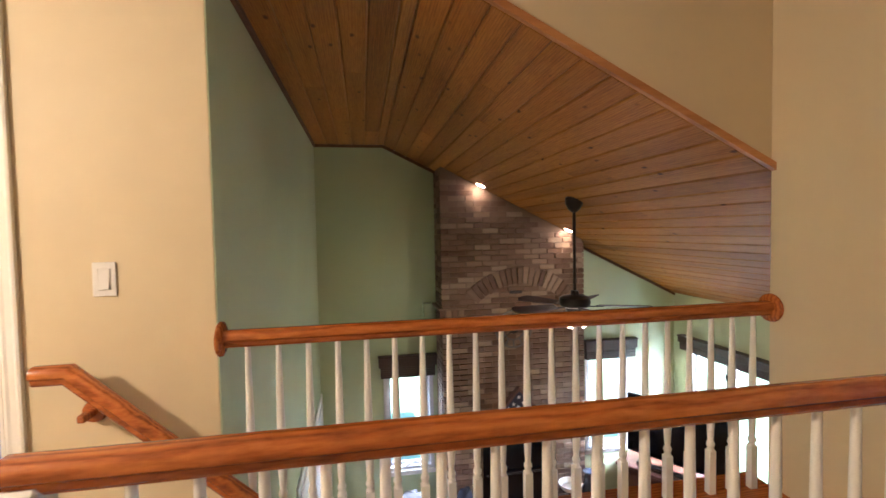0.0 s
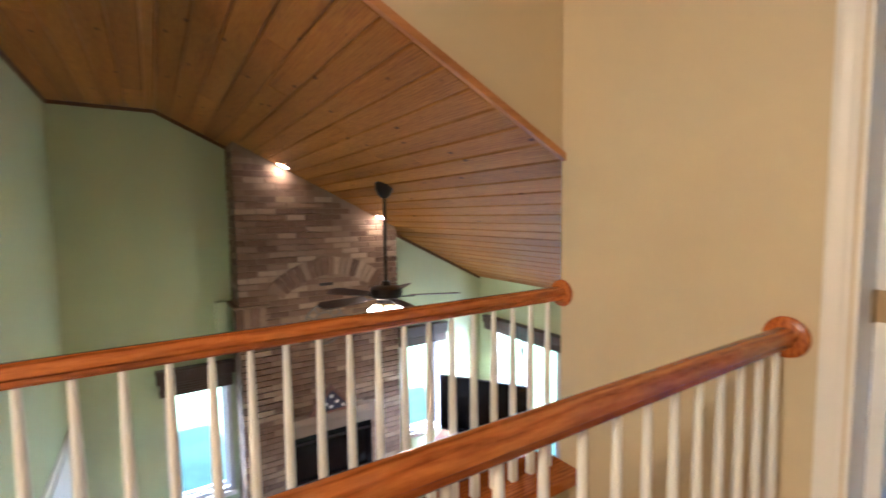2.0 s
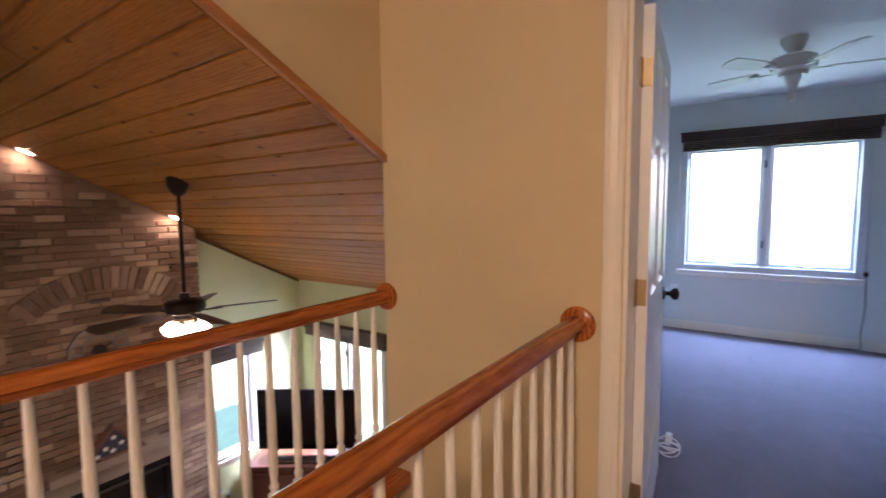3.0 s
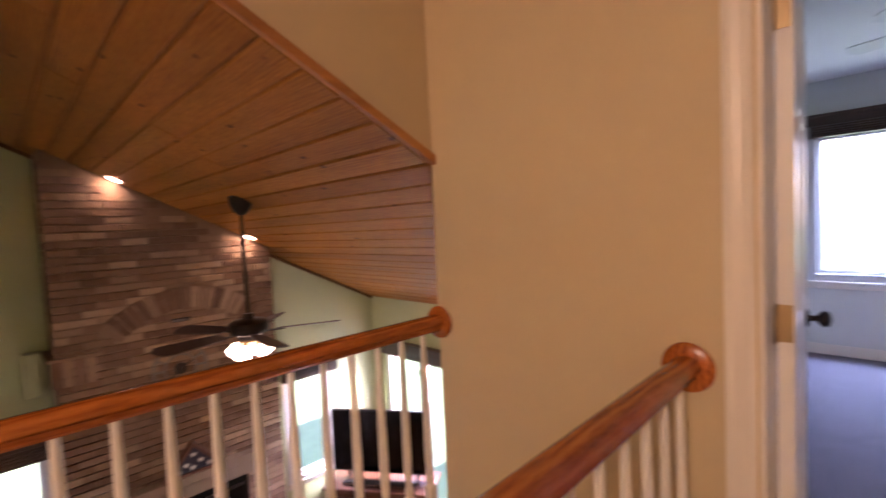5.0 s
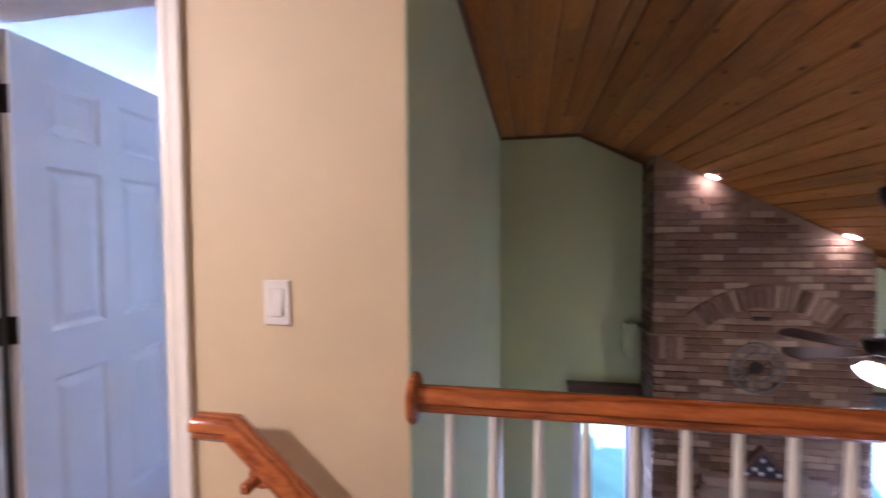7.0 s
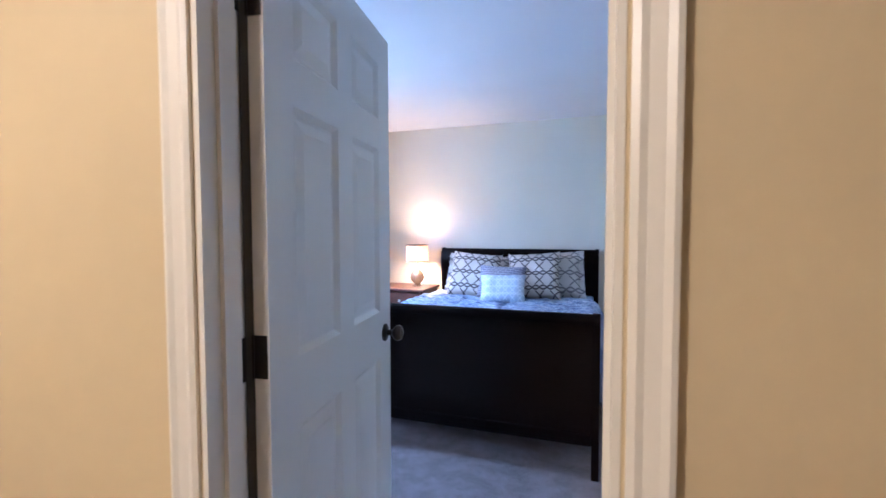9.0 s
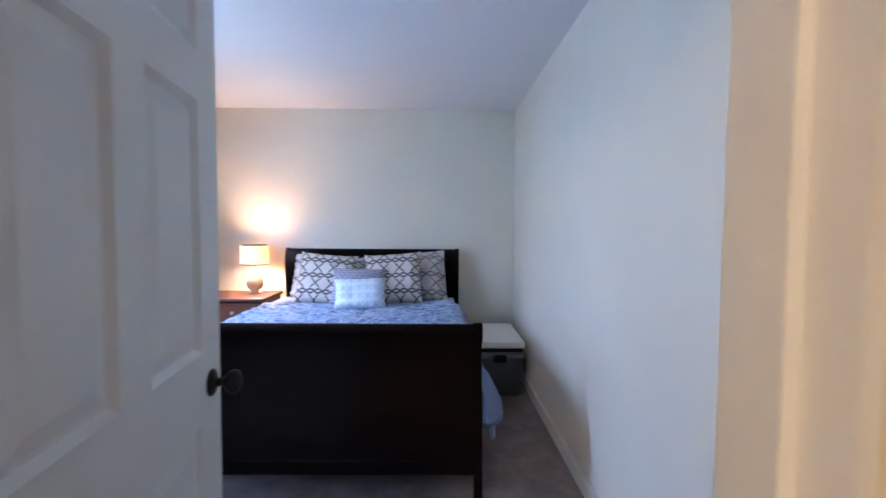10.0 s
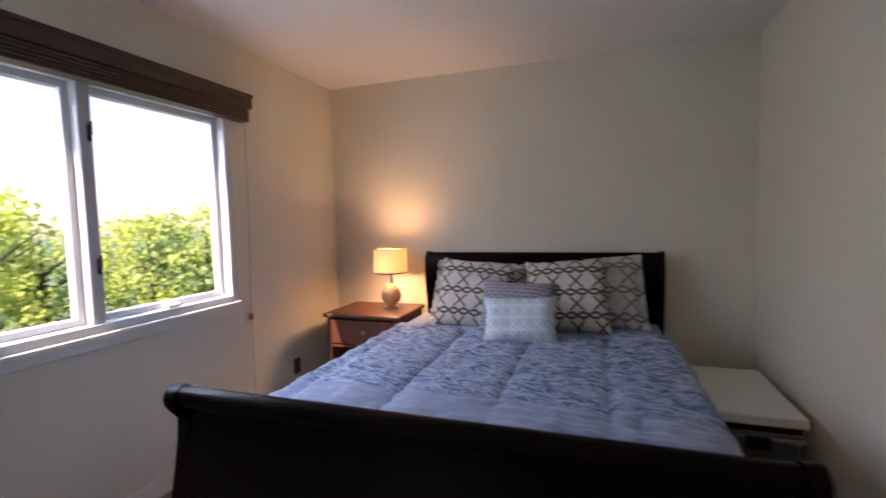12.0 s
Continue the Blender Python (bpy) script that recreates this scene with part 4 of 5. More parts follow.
# recessed lights in the pine ceiling
LENS = glow("lamp_lens_lit", (1.0, 0.82, 0.58), 6.0)
slope_m = Matrix.Rotation(math.atan(SLOPE), 4, 'Y')
for x in (1.625, 2.627):
    can = thing("recessed_light", "small round recessed light in the pine ceiling, lit", "ceiling light", (x, 5.235, roof_z(x)), group="recessed lights")
    part("trim_ring", moved(lathe([(0.062, -0.006), (0.066, 0.0), (0.048, 0.0), (0.046, -0.006), (0.062, -0.006)], seg=24), slope_m), TRIM, can)
    part("lens", moved(lathe([(0.046, -0.004), (0.0, -0.004)], seg=24), slope_m), LENS, can, "glowing lens")
    lamp("ceiling_spot", 'SPOT', look((x - 0.01, 5.215, roof_z(x) - 0.035), (x, 5.20, roof_z(x) - 1)), 0.14, (1, 0.72, 0.42), 0.06, spot=150)

# ---- first bedroom ----
bed = thing("sleigh_bed", "dark espresso wooden sleigh bed", "bed", (-1.650, 4.06, 0))


def sleigh(y_in, z_bot, z_top, lean, thick, roll):
    """The side outline (y, z) of a sleigh panel that curls outwards at its top; lean: the way it curls."""
    n = 12
    front, back = [], []
    for i in range(n + 1):
        u = i / n
        z = z_bot + (z_top - z_bot - roll) * u
        y = y_in + lean * (0.115 * math.cos(u * math.pi / 2) ** 1.5 - 0.045 + 0.02 * max(0, (u - 0.85) / 0.15) ** 2)
        front.append((y - thick / 2, z))
        back.append((y + thick / 2, z))
    cy, cz = (front[-1][0] + back[-1][0]) / 2 + lean * 0.022, z_top - roll * 0.9
    curl = [(cy + roll * math.cos(a), cz + roll * math.sin(a)) for a in [math.pi * (-0.25 + 1.5 * j / 12) for j in range(13)]]
    if lean < 0:
        curl = [(2 * cy - p[0], p[1]) for p in curl]
        return back + curl + front[::-1]
    return front + [(2 * cy - p[0], p[1]) for p in curl] + back[::-1]


part("footboard", extrude(sleigh(-0.003, 0.20, 0.838, -1, 0.035, 0.032), 'X', -0.768, 0.80), DARKWOOD, bed, "", True)
for x0, x1 in ((-0.806, -0.768), (0.80, 0.838)):
    part("foot_post", extrude(sleigh(-0.003, 0.0, 0.842, -1, 0.06, 0.042), 'X', x0, x1), DARKWOOD, bed, "", True)
part("foot_rail", box(-0.768, 0.80, -0.095, -0.035, 0.17, 0.24, 0.006), DARKWOOD, bed)
part("headboard", extrude(sleigh(2.10, 0.25, 1.082, 1, 0.04, 0.03), 'X', -0.73, 0.79), DARKWOOD, bed, "", True)
for x0, x1 in ((-0.765, -0.73), (0.79, 0.825)):
    part("head_post", extrude(sleigh(2.10, 0.0, 1.088, 1, 0.06, 0.036), 'X', x0, x1), DARKWOOD, bed, "", True)
for x0, x1 in ((-0.79, -0.76), (0.76, 0.79)):
    part("side_rail", box(x0, x1, 0.05, 2.08, 0.22, 0.38, 0.005), DARKWOOD, bed)
SHEET = paint("white_sheet", (0.62, 0.66, 0.72), 0.9, 0.05, 0.4)
mattress = thing("mattress", "mattress under the blue comforter", "mattress", (-1.650, 4.06, 0.25))
part("mattress_body", box(-0.745, 0.755, 0.10, 2.05, 0.0, 0.36, 0.05, 3), SHEET, mattress)


def comforter_material():
    m = Mat("comforter", (0.2, 0.28, 0.42), 0.85)
    at = m.coords()
    warp = m.noise(at, 5, 3)
    leaf = m.node("TexNoise", Scale=34.0, Detail=4.0, Roughness=0.65, Distortion=1.2)
    m.wire(m.coords((0.55, 1.5, 1)), leaf.inputs["Vector"])
    pattern = m.ramp(leaf.outputs[0], [(0.42, (0.030, 0.065, 0.165)), (0.50, (0.115, 0.185, 0.325)), (0.60, (0.30, 0.385, 0.52))])
    plain = m.ramp(warp, [(0.3, (0.165, 0.22, 0.35)), (0.7, (0.215, 0.275, 0.405))])
    sep = m.node("SeparateXYZ")
    c = m.node("TexCoord")
    m.wire(c.outputs["Object"], sep.inputs[0])
    band = m.ramp(m.math('DIVIDE', sep.outputs[1], 2.2), [(0.262, (1, 1, 1)), (0.272, (0, 0, 0))])
    m.color(m.mix(band, pattern, plain))
    m.bump(m.math('ADD', leaf.outputs[0], m.math('MULTIPLY', m.noise(at, 90, 3), 0.4)), 0.35, 0.008)
    m.b.inputs["Sheen Weight"].default_value = 0.4
    return m.m


def comforter_mesh():
    """A quilted cover over the mattress, falling over both sides, with drawn seams and puckers."""
    bm = bmesh.new()
    nu, nv = 128, 150
    half, top, drop = 0.82, 0.385, 0.36
    grid = []
    for j in range(nv + 1):
        v = j / nv
        y = 0.10 + 1.58 * v
        row = []
        for i in range(nu + 1):
            u = -1 + 2 * i / nu
            s = u * (half + drop)
            over = max(0.0, abs(s) - (half - 0.06))
            ang = min(over / 0.10, 1.35)
            if over <= 0:
                x, z = s, top
            else:
                e = max(0.0, over - 0.10 * 1.35)
                x = math.copysign(half - 0.06 + 0.10 * math.sin(ang) * 0.9 + e * 0.22, s)
                z = top - 0.10 * (1 - math.cos(ang)) * 0.9 - e * 0.97
            seam = abs((s + 0.13) % 0.40 - 0.20)
            puff = 0.022 * (1 - math.exp(-seam * 38))
            p = Vector((s * 7, y * 5, 0))
            wr = 0.010 * noise.noise(p) + 0.010 * noise.noise(p * 2.7 + Vector((3, 1, 0))) + 0.010 * noise.noise(Vector((s * 8 + y * 3, y * 30, 2))) + 0.008 * noise.noise(Vector((s * 11 - y * 4, y * 52, 7)))
            foot = -0.06 * max(0, (0.12 - v) / 0.12) ** 2
            fold = 0.02 * math.sin(y * 14 + 2) * min(1, over * 5)
            row.append(bm.verts.new((x + math.copysign(fold, s), y, z + puff + wr + foot)))
        grid.append(row)
    for a, b in zip(grid, grid[1:]):
        for i in range(nu):
            bm.faces.new((a[i], a[i + 1], b[i + 1], b[i]))
    bmesh.ops.recalc_face_normals(bm, faces=bm.faces)
    r = bmesh.ops.solidify(bm, geom=bm.faces[:], thickness=0.02)
    return bm


comforter = thing("comforter", "rumpled blue patterned comforter spread over the bed", "comforter", (-1.650, 4.06, 0.25))
part("quilt", comforter_mesh(), comforter_material(), comforter, "", True)
SHEETBLUE = paint("folded_sheet", (0.27, 0.34, 0.44), 0.9, 0.1, 0.5)
part("turned_down_edge", box(-0.77, 0.78, 1.60, 2.0, 0.352, 0.402, 0.02, 3), SHEETBLUE, comforter, "plain grey-blue turned-down edge", True)
corner = lathe([(0.02, 0.0), (0.06, 0.02), (0.10, 0.12), (0.085, 0.28), (0.03, 0.42), (0.0, 0.43)], seg=16)
for v in corner.verts:
    v.co = Vector((v.co.x * 0.55 + 0.03 * noise.noise(v.co * 8), v.co.y * 1.7, v.co.z)) * (1 + 0.1 * noise.noise(v.co * 12))
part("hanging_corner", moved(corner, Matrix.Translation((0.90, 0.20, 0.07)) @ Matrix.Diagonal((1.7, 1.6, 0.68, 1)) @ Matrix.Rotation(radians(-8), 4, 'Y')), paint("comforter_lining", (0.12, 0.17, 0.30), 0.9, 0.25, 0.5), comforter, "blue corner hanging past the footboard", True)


def lattice_material(name, ground, line, scale, width):
    """Cloth printed with an ogee lattice."""
    m = Mat(name, ground, 0.9)
    sep, c = m.node("SeparateXYZ"), m.node("TexCoord")
    m.wire(c.outputs["Object"], sep.inputs[0])
    x, z = m.math('MULTIPLY', sep.outputs[0], scale), m.math('MULTIPLY', sep.outputs[2], scale * 0.95)
    swing = m.math('MULTIPLY', m.math('SINE', x), 0.75)
    la = m.math('ABSOLUTE', m.math('SINE', m.math('MULTIPLY', m.math('ADD', z, swing), 0.5)))
    lb = m.math('ABSOLUTE', m.math('SINE', m.math('MULTIPLY', m.math('SUBTRACT', z, swing), 0.5)))
    da = m.math('ABSOLUTE', m.math('SINE', m.math('MULTIPLY', m.math('ADD', x, z), 0.5)))
    db = m.math('ABSOLUTE', m.math('SINE', m.math('MULTIPLY', m.math('SUBTRACT', x, z), 0.5)))
    gate = m.math('GREATER_THAN', m.math('ABSOLUTE', m.math('SINE', m.math('MULTIPLY', z, 0.5))), 0.62)
    dd = m.math('ADD', m.math('MINIMUM', da, db), m.math('SUBTRACT', 1.0, gate))
    near_line = m.math('MINIMUM', m.math('MINIMUM', la, lb), dd)
    mask = m.ramp(near_line, [(width, (1, 1, 1)), (width + 0.07, (0, 0, 0))])
    at = m.coords()
    m.color(m.mix(mask, m.ramp(m.noise(at, 8, 3), [(0.3, tuple(q * 0.92 for q in ground)), (0.7, ground)]), line))
    m.bump(m.noise(at, 300, 2), 0.25, 0.003)
    return m.m


TAN_LATTICE = lattice_material("cream_lattice_cloth", (0.62, 0.56, 0.50), (0.085, 0.070, 0.075), 48.0, 0.15)
SHAM_LATTICE = lattice_material("sham_lattice_cloth", (0.58, 0.54, 0.50), (0.20, 0.19, 0.20), 40.0, 0.13)
ICE = lattice_material("ice_blue_lattice_cloth", (0.50, 0.58, 0.66), (0.68, 0.74, 0.78), 100.0, 0.18)


def grey_band_material():
    m = Mat("mauve_grey_cloth", (0.24, 0.23, 0.29), 0.9)
    br = m.node("TexBrick", Scale=11.0)
    br.inputs["Color1"].default_value = br.inputs["Color2"].default_value = rgb((0.22, 0.21, 0.27))
    br.inputs["Mortar"].default_value = rgb((0.5, 0.49, 0.52))
    br.inputs["Mortar Size"].default_value = 0.02
    m.wire(m.coords((1, 1, 1), "Object", (radians(90), 0, 0)), br.inputs["Vector"])
    m.color(br.outputs[0])
    return m.m


def pillow(label, at, w, h, thick, turn, tilt, material, roll=0, ruffle=False, seed=0):
    root = thing("pillow", label, "pillow", at, turn, "pillows on the bed")
    bm = bmesh.new()
    n = 28
    sides = []
    for s in (1, -1):
        g = []
        for j in range(n + 1):
            r = []
            for i in range(n + 1):
                u, v = -1 + 2 * i / n, -1 + 2 * j / n
                pin = 1 - 0.075 * (1 - abs(u) ** 2) * abs(v) ** 3
                pin2 = 1 - 0.075 * (1 - abs(v) ** 2) * abs(u) ** 3
                b = max(0.0, (1 - u ** 4) * (1 - v ** 4)) ** 0.55
                q = Vector((u * 2.2, v * 2.2, s * 2.0 + seed * 5))
                b *= 1 + 0.22 * noise.noise(q)
                r.append(bm.verts.new((u * w / 2 * pin2, s * -thick / 2 * b, v * h / 2 * pin + 0.006 * noise.noise(q * 3))))
            g.append(r)
        sides.append(g)
        for a, c in zip(g, g[1:]):
            for i in range(n):
                bm.faces.new((a[i], a[i + 1], c[i + 1], c[i]))
    bmesh.ops.remove_doubles(bm, verts=bm.verts, dist=0.0008)
    bmesh.ops.recalc_face_normals(bm, faces=bm.faces)
    m = Matrix.Rotation(radians(-tilt), 4, 'X') @ Matrix.Rotation(radians(roll), 4, 'Y')
    c = part("cover", bm, material, root, "", True)
    c.matrix_local = Matrix.Translation((0, 0, h / 2 * math.cos(radians(tilt)) - 0.015)) @ m
    if ruffle:
        fl = bmesh.new()
        loops = []
        for side in (-1, 1):
            for reach in (0.0, 0.02, 0.045):
                ring = []
                for k in range(160):
                    u = 8 * k / 160
                    e, f = int(u) // 2, (u % 2) - 1
                    x, z = ((f, -1), (1, f), (-f, 1), (-1, -f))[e]
                    q = 1 - 0.075 * (1 - f * f)
                    d = Vector((x, 0, z)).normalized()
                    px, pz = (x * w / 2, z * h / 2 * q) if e % 2 == 0 else (x * w / 2 * q, z * h / 2)
                    wave = math.sin(k * 1.1 + seed) + 0.6 * math.sin(k * 0.47 + 2 * seed)
                    ring.append(fl.verts.new((px * 0.985 + d.x * reach, side * 0.0025 + 0.014 * wave * reach / 0.045, pz * 0.985 + d.z * reach * (1 + 0.15 * wave))))
                loops.append(ring)
        for a, b in ((0, 1), (1, 2), (2, 5), (5, 4), (4, 3)):
            for k in range(160):
                fl.faces.new((loops[a][k], loops[a][(k + 1) % 160], loops[b][(k + 1) % 160], loops[b][k]))
        bmesh.ops.recalc_face_normals(fl, faces=fl.faces)
        part("ruffle", fl, material, c, "ruffled edge", True)
    return root


TOPZ = 0.650
pillow("cream pillow sham with a grey lattice print", (-1.97, 5.99, TOPZ - 0.01), 0.62, 0.42, 0.20, 4, 28, SHAM_LATTICE, 3, True, 1)
pillow("cream pillow sham with a grey lattice print", (-1.27, 5.99, TOPZ - 0.01), 0.60, 0.45, 0.20, -4, 28, SHAM_LATTICE, -6, True, 2)
pillow("square cream pillow with a dark lattice print", (-1.97, 5.82, TOPZ), 0.49, 0.46, 0.17, 4, 26, TAN_LATTICE, 5, False, 3)
pillow("square cream pillow with a dark lattice print", (-1.40, 5.82, TOPZ), 0.49, 0.47, 0.17, -3, 26, TAN_LATTICE, -5, False, 4)
pillow("mauve-grey pillow with pale stitched dashes", (-1.68, 5.68, TOPZ), 0.44, 0.34, 0.15, 0, 26, grey_band_material(), 2, False, 5)
pillow("small ice-blue cushion with a white lattice", (-1.63, 5.52, TOPZ), 0.41, 0.27, 0.15, 3, 28, ICE, -2, False, 6)

# nightstand
nightstand = thing("nightstand", "reddish brown wooden nightstand with a drawer and an open shelf", "nightstand", (-2.765, 5.98, 0))
part("top", box(-0.295, 0.295, -0.24, 0.24, 0.655, 0.682, 0.007, 2), CHERRY, nightstand)
part("side_panel", box(-0.27, -0.245, -0.215, 0.23, 0.0, 0.655), CHERRY, nightstand)
part("side_panel", box(0.245, 0.27, -0.215, 0.23, 0.0, 0.655), CHERRY, nightstand)
part("back_panel", box(-0.245, 0.245, 0.21, 0.228, 0.04, 0.655), CHERRY, nightstand)
part("shelf", box(-0.245, 0.245, -0.20, 0.21, 0.08, 0.10), CHERRY, nightstand)
part("divider", box(-0.245, 0.245, -0.21, 0.21, 0.44, 0.46), CHERRY, nightstand)
drawer = part("drawer", box(-0.24, 0.24, -0.222, 0.10, 0.468, 0.640, 0.005), CHERRY, nightstand)
part("knob", lathe([(0.008, -0.222), (0.010, -0.235), (0.017, -0.242), (0.015, -0.250), (0.0, -0.252)], (0.03, 0, 0.56), 16, 'Y'), CHROME, drawer, "round nickel knob", True)

# table lamp
LX, LY = -2.655, 6.02
tlamp = thing("table_lamp", "ribbed bronze glass table lamp with a lit cream drum shade", "lamp", (LX, LY, 0.682))
AMBER = Mat("bronze_glass", (0.62, 0.42, 0.24), 0.14, 0.35, Transmission_Weight=0.35).m
part("foot", lathe([(0.052, 0), (0.052, 0.012), (0.040, 0.022), (0.030, 0.03), (0.0, 0.03)], seg=24), CHROME, tlamp, "", True)
part("glass_body", lathe([(0.035, 0.03), (0.062, 0.055), (0.074, 0.09), (0.066, 0.13), (0.040, 0.165), (0.022, 0.185), (0.0, 0.186)], seg=96), AMBER, tlamp, "ribbed bronze glass body", True)
for v in tlamp.children[1].data.vertices:
    k = 1 - 0.07 * abs(math.sin(8 * math.atan2(v.co.y, v.co.x)))
    v.co.x, v.co.y = v.co.x * k, v.co.y * k
part("neck", lathe([(0.022, 0.185), (0.015, 0.20), (0.012, 0.25), (0.0, 0.25)], seg=16), CHROME, tlamp, "", True)
SHADE = Mat("lamp_shade", (0.82, 0.72, 0.56), 0.8, 0.0, Transmission_Weight=0.0)
tr = SHADE.node("BsdfTranslucent")
tr.inputs[0].default_value = rgb((0.95, 0.80, 0.52))
mixs = SHADE.node("MixShader")
mixs.inputs[0].default_value = 0.27
SHADE.wire(SHADE.b.outputs[0], mixs.inputs[1])
SHADE.wire(tr.outputs[0], mixs.inputs[2])
SHADE.wire(mixs.outputs[0], SHADE.t.nodes["Material Output"].inputs[0])
shade = part("shade", lathe([(0.120, 0.262), (0.116, 0.436), (0.1145, 0.436), (0.1185, 0.262), (0.120, 0.262)], seg=36), SHADE.m, tlamp, "cream cloth drum shade, lit", True)
for z, r in ((0.262, 0.1215), (0.432, 0.1175)):
    part("shade_trim", lathe([(r - 0.004, z), (r, z), (r, z + 0.008), (r - 0.004, z + 0.008), (r - 0.004, z)], seg=36), BRONZE, tlamp, "dark brown binding")
BULB = glow("bulb_lit", (1.0, 0.62, 0.28), 10.0)
part("bulb", lathe([(0.012, 0.27), (0.028, 0.31), (0.030, 0.335), (0.02, 0.36), (0.0, 0.368)], seg=16), BULB, tlamp, "lit bulb", True)

# storage boxes beside the bed
tote = thing("storage_box", "grey plastic storage box under a flat white carton", "storage box", (-0.545, 5.66, 0))
SMOKE = Mat("smoky_plastic", (0.085, 0.095, 0.11), 0.35).m
body = box(-0.16, 0.16, -0.30, 0.30, 0.0, 0.30, 0.02, 2)
for v in body.verts:
    k = 1 + 0.10 * (v.co.z / 0.30)
    v.co.x *= k
    v.co.y *= 1 + 0.05 * (v.co.z / 0.30)
part("tub", body, SMOKE, tote, "", True)
part("lid", join(box(-0.188, 0.188, -0.325, 0.325, 0.30, 0.325, 0.008), box(-0.17, 0.17, -0.305, 0.305, 0.325, 0.345, 0.006)), paint("grey_lid", (0.20, 0.21, 0.22), 0.5, 0.05, 0.05), tote, "grey snap-on lid")
part("latch", box(-0.05, 0.05, -0.338, -0.322, 0.27, 0.33, 0.005), BLACK, tote, "dark latch")
flatbox = thing("flat_carton", "flat white carton lying on the storage box", "box", (-0.545, 5.66, 0.368))
tote2 = part("carton", box(-0.185, 0.185, -0.33, 0.33, 0.01, 0.062, 0.01, 2), PLASTIC, flatbox)
part("carton_base", box(-0.175, 0.175, -0.31, 0.31, -0.023, 0.01), BLACK, flatbox, "dark lower edge")

# baseboards
def base(name, x0, x1, y0, y1):
    bm = box(x0, x1, y0, y1, 0.0, 0.075, 0.0)
    dx, dy = (0.004, 0) if x1 - x0 < y1 - y0 else (0, 0.004)
    bm_box(bm, x0 + dx * 0.5, x1 - dx * 0.5, y0 + dy * 0.5, y1 - dy * 0.5, 0.0752, 0.092)
    structure(name, bm, TRIM, "white painted baseboard", "baseboard")


base("baseboard_side", BX1 - 0.014, BX1, BY0 + 0.03, BY1)
base("baseboard_back", BX0, BX1 - 0.015, BY1 - 0.014, BY1)
base("baseboard_window", BX0, BX0 + 0.014, BY0 + 0.03, BY1 - 0.015)
base("baseboard_second_window", RX1 - 0.014, RX1, RY0, RY1)
base("baseboard_second_north", X_SIDE + 0.15, RX1 - 0.015, RY1 - 0.014, RY1)
base("baseboard_loft_side", X_SIDE - 0.014, X_SIDE, D2Y1 + 0.08, 1.40)


def outlet(label, axis, plane, sign, a, z, material=PLASTIC):
    root = thing("wall_outlet", label, "outlet", (plane, a, z) if axis == 'X' else (a, plane, z), 0)
    lo, hi = sorted((0, sign * 0.006))
    part("outlet_plate", box(lo, hi, -0.035, 0.035, -0.057, 0.057, 0.002), material, root)
    for dz in (-0.022, 0.022):
        lo2, hi2 = sorted((sign * 0.006, sign * 0.009))
        part("socket", box(lo2, hi2, -0.016, 0.016, dz - 0.014, dz + 0.014, 0.001), material, root)
    return root


outlet("dark brown wall outlet beside the nightstand", 'X', BX0, 1, 5.70, 0.30, Mat("brown_plastic", (0.06, 0.035, 0.024), 0.4).m)
outlet("white wall outlet under the double window", 'X', RX1, -1, 1.56, 0.42)


def curve(name, pts, radius, material, parent, label=""):
    """A cord as a tube through points."""
    bm = bmesh.new()
    rings = []
    pts = [Vector(p) for p in pts]
    for i, p in enumerate(pts):
        d = (pts[min(i + 1, len(pts) - 1)] - pts[max(i - 1, 0)]).normalized()
        s = d.orthogonal().normalized()
        t = d.cross(s)
        rings.append([bm.verts.new(p + radius * (s * math.cos(a) + t * math.sin(a))) for a in [k * math.pi / 3 for k in range(6)]])
    for a, b in zip(rings, rings[1:]):
        for k in range(6):
            bm.faces.new((a[k], a[(k + 1) % 6], b[(k + 1) % 6], b[k]))
    bmesh.ops.recalc_face_normals(bm, faces=bm.faces)
    return part(name, bm, material, parent, label)


CORD = Mat("blind_cord", (0.45, 0.33, 0.24), 0.8).m
cord = thing("blind_cord", "thin tan blind cord with a red-brown tassel", "cord", (BX0 + 0.03, 5.245, 0.25))
curve("cord", [(0, 0.03, 1.70), (0.005, 0.02, 1.0), (0.0, 0.0, 0.50), (0, 0.004, 0.3), (0.005, 0.0, 0.0)], 0.0022, CORD, cord)
part("tassel", lathe([(0.004, 0.53), (0.013, 0.525), (0.016, 0.50), (0.012, 0.49), (0.0, 0.489)], seg=12), Mat("tassel_red", (0.45, 0.10, 0.05), 0.5).m, cord, "red-brown wooden tassel")

# second bedroom
WHITEFAN = paint("fan_white", (0.72, 0.72, 0.70), 0.4, 0.02, 0.02)
fan2 = ceiling_fan("white five-blade ceiling fan of the carpeted room", (4.35, 0.70, 2.22), 0.14, 5, 0.53, WHITEFAN, WHITEFAN, start=-5)
part("lamp_socket", lathe([(0.05, -0.07), (0.035, -0.11), (0.022, -0.15), (0.0, -0.15)], seg=16), WHITEFAN, fan2)
part("bulb", lathe([(0.018, -0.15), (0.028, -0.19), (0.02, -0.225), (0.0, -0.23)], seg=14), PLASTIC, fan2, "unlit bare bulb", True)
coil = thing("cable_coil", "small coil of white cable on the carpet", "cable", (3.22, 1.20, 0.0))
curve("cable", [(0.055 * math.cos(a) * (1 + 0.15 * math.sin(a * 0.7)), 0.055 * math.sin(a), 0.006 + 0.05 * (a / 30) + 0.012 * math.sin(a * 1.3)) for a in [k * 0.35 for k in range(80)]], 0.004, PLASTIC, coil)
part("plug", box(-0.02, 0.02, -0.015, 0.015, 0.05, 0.10, 0.004), PLASTIC, coil)
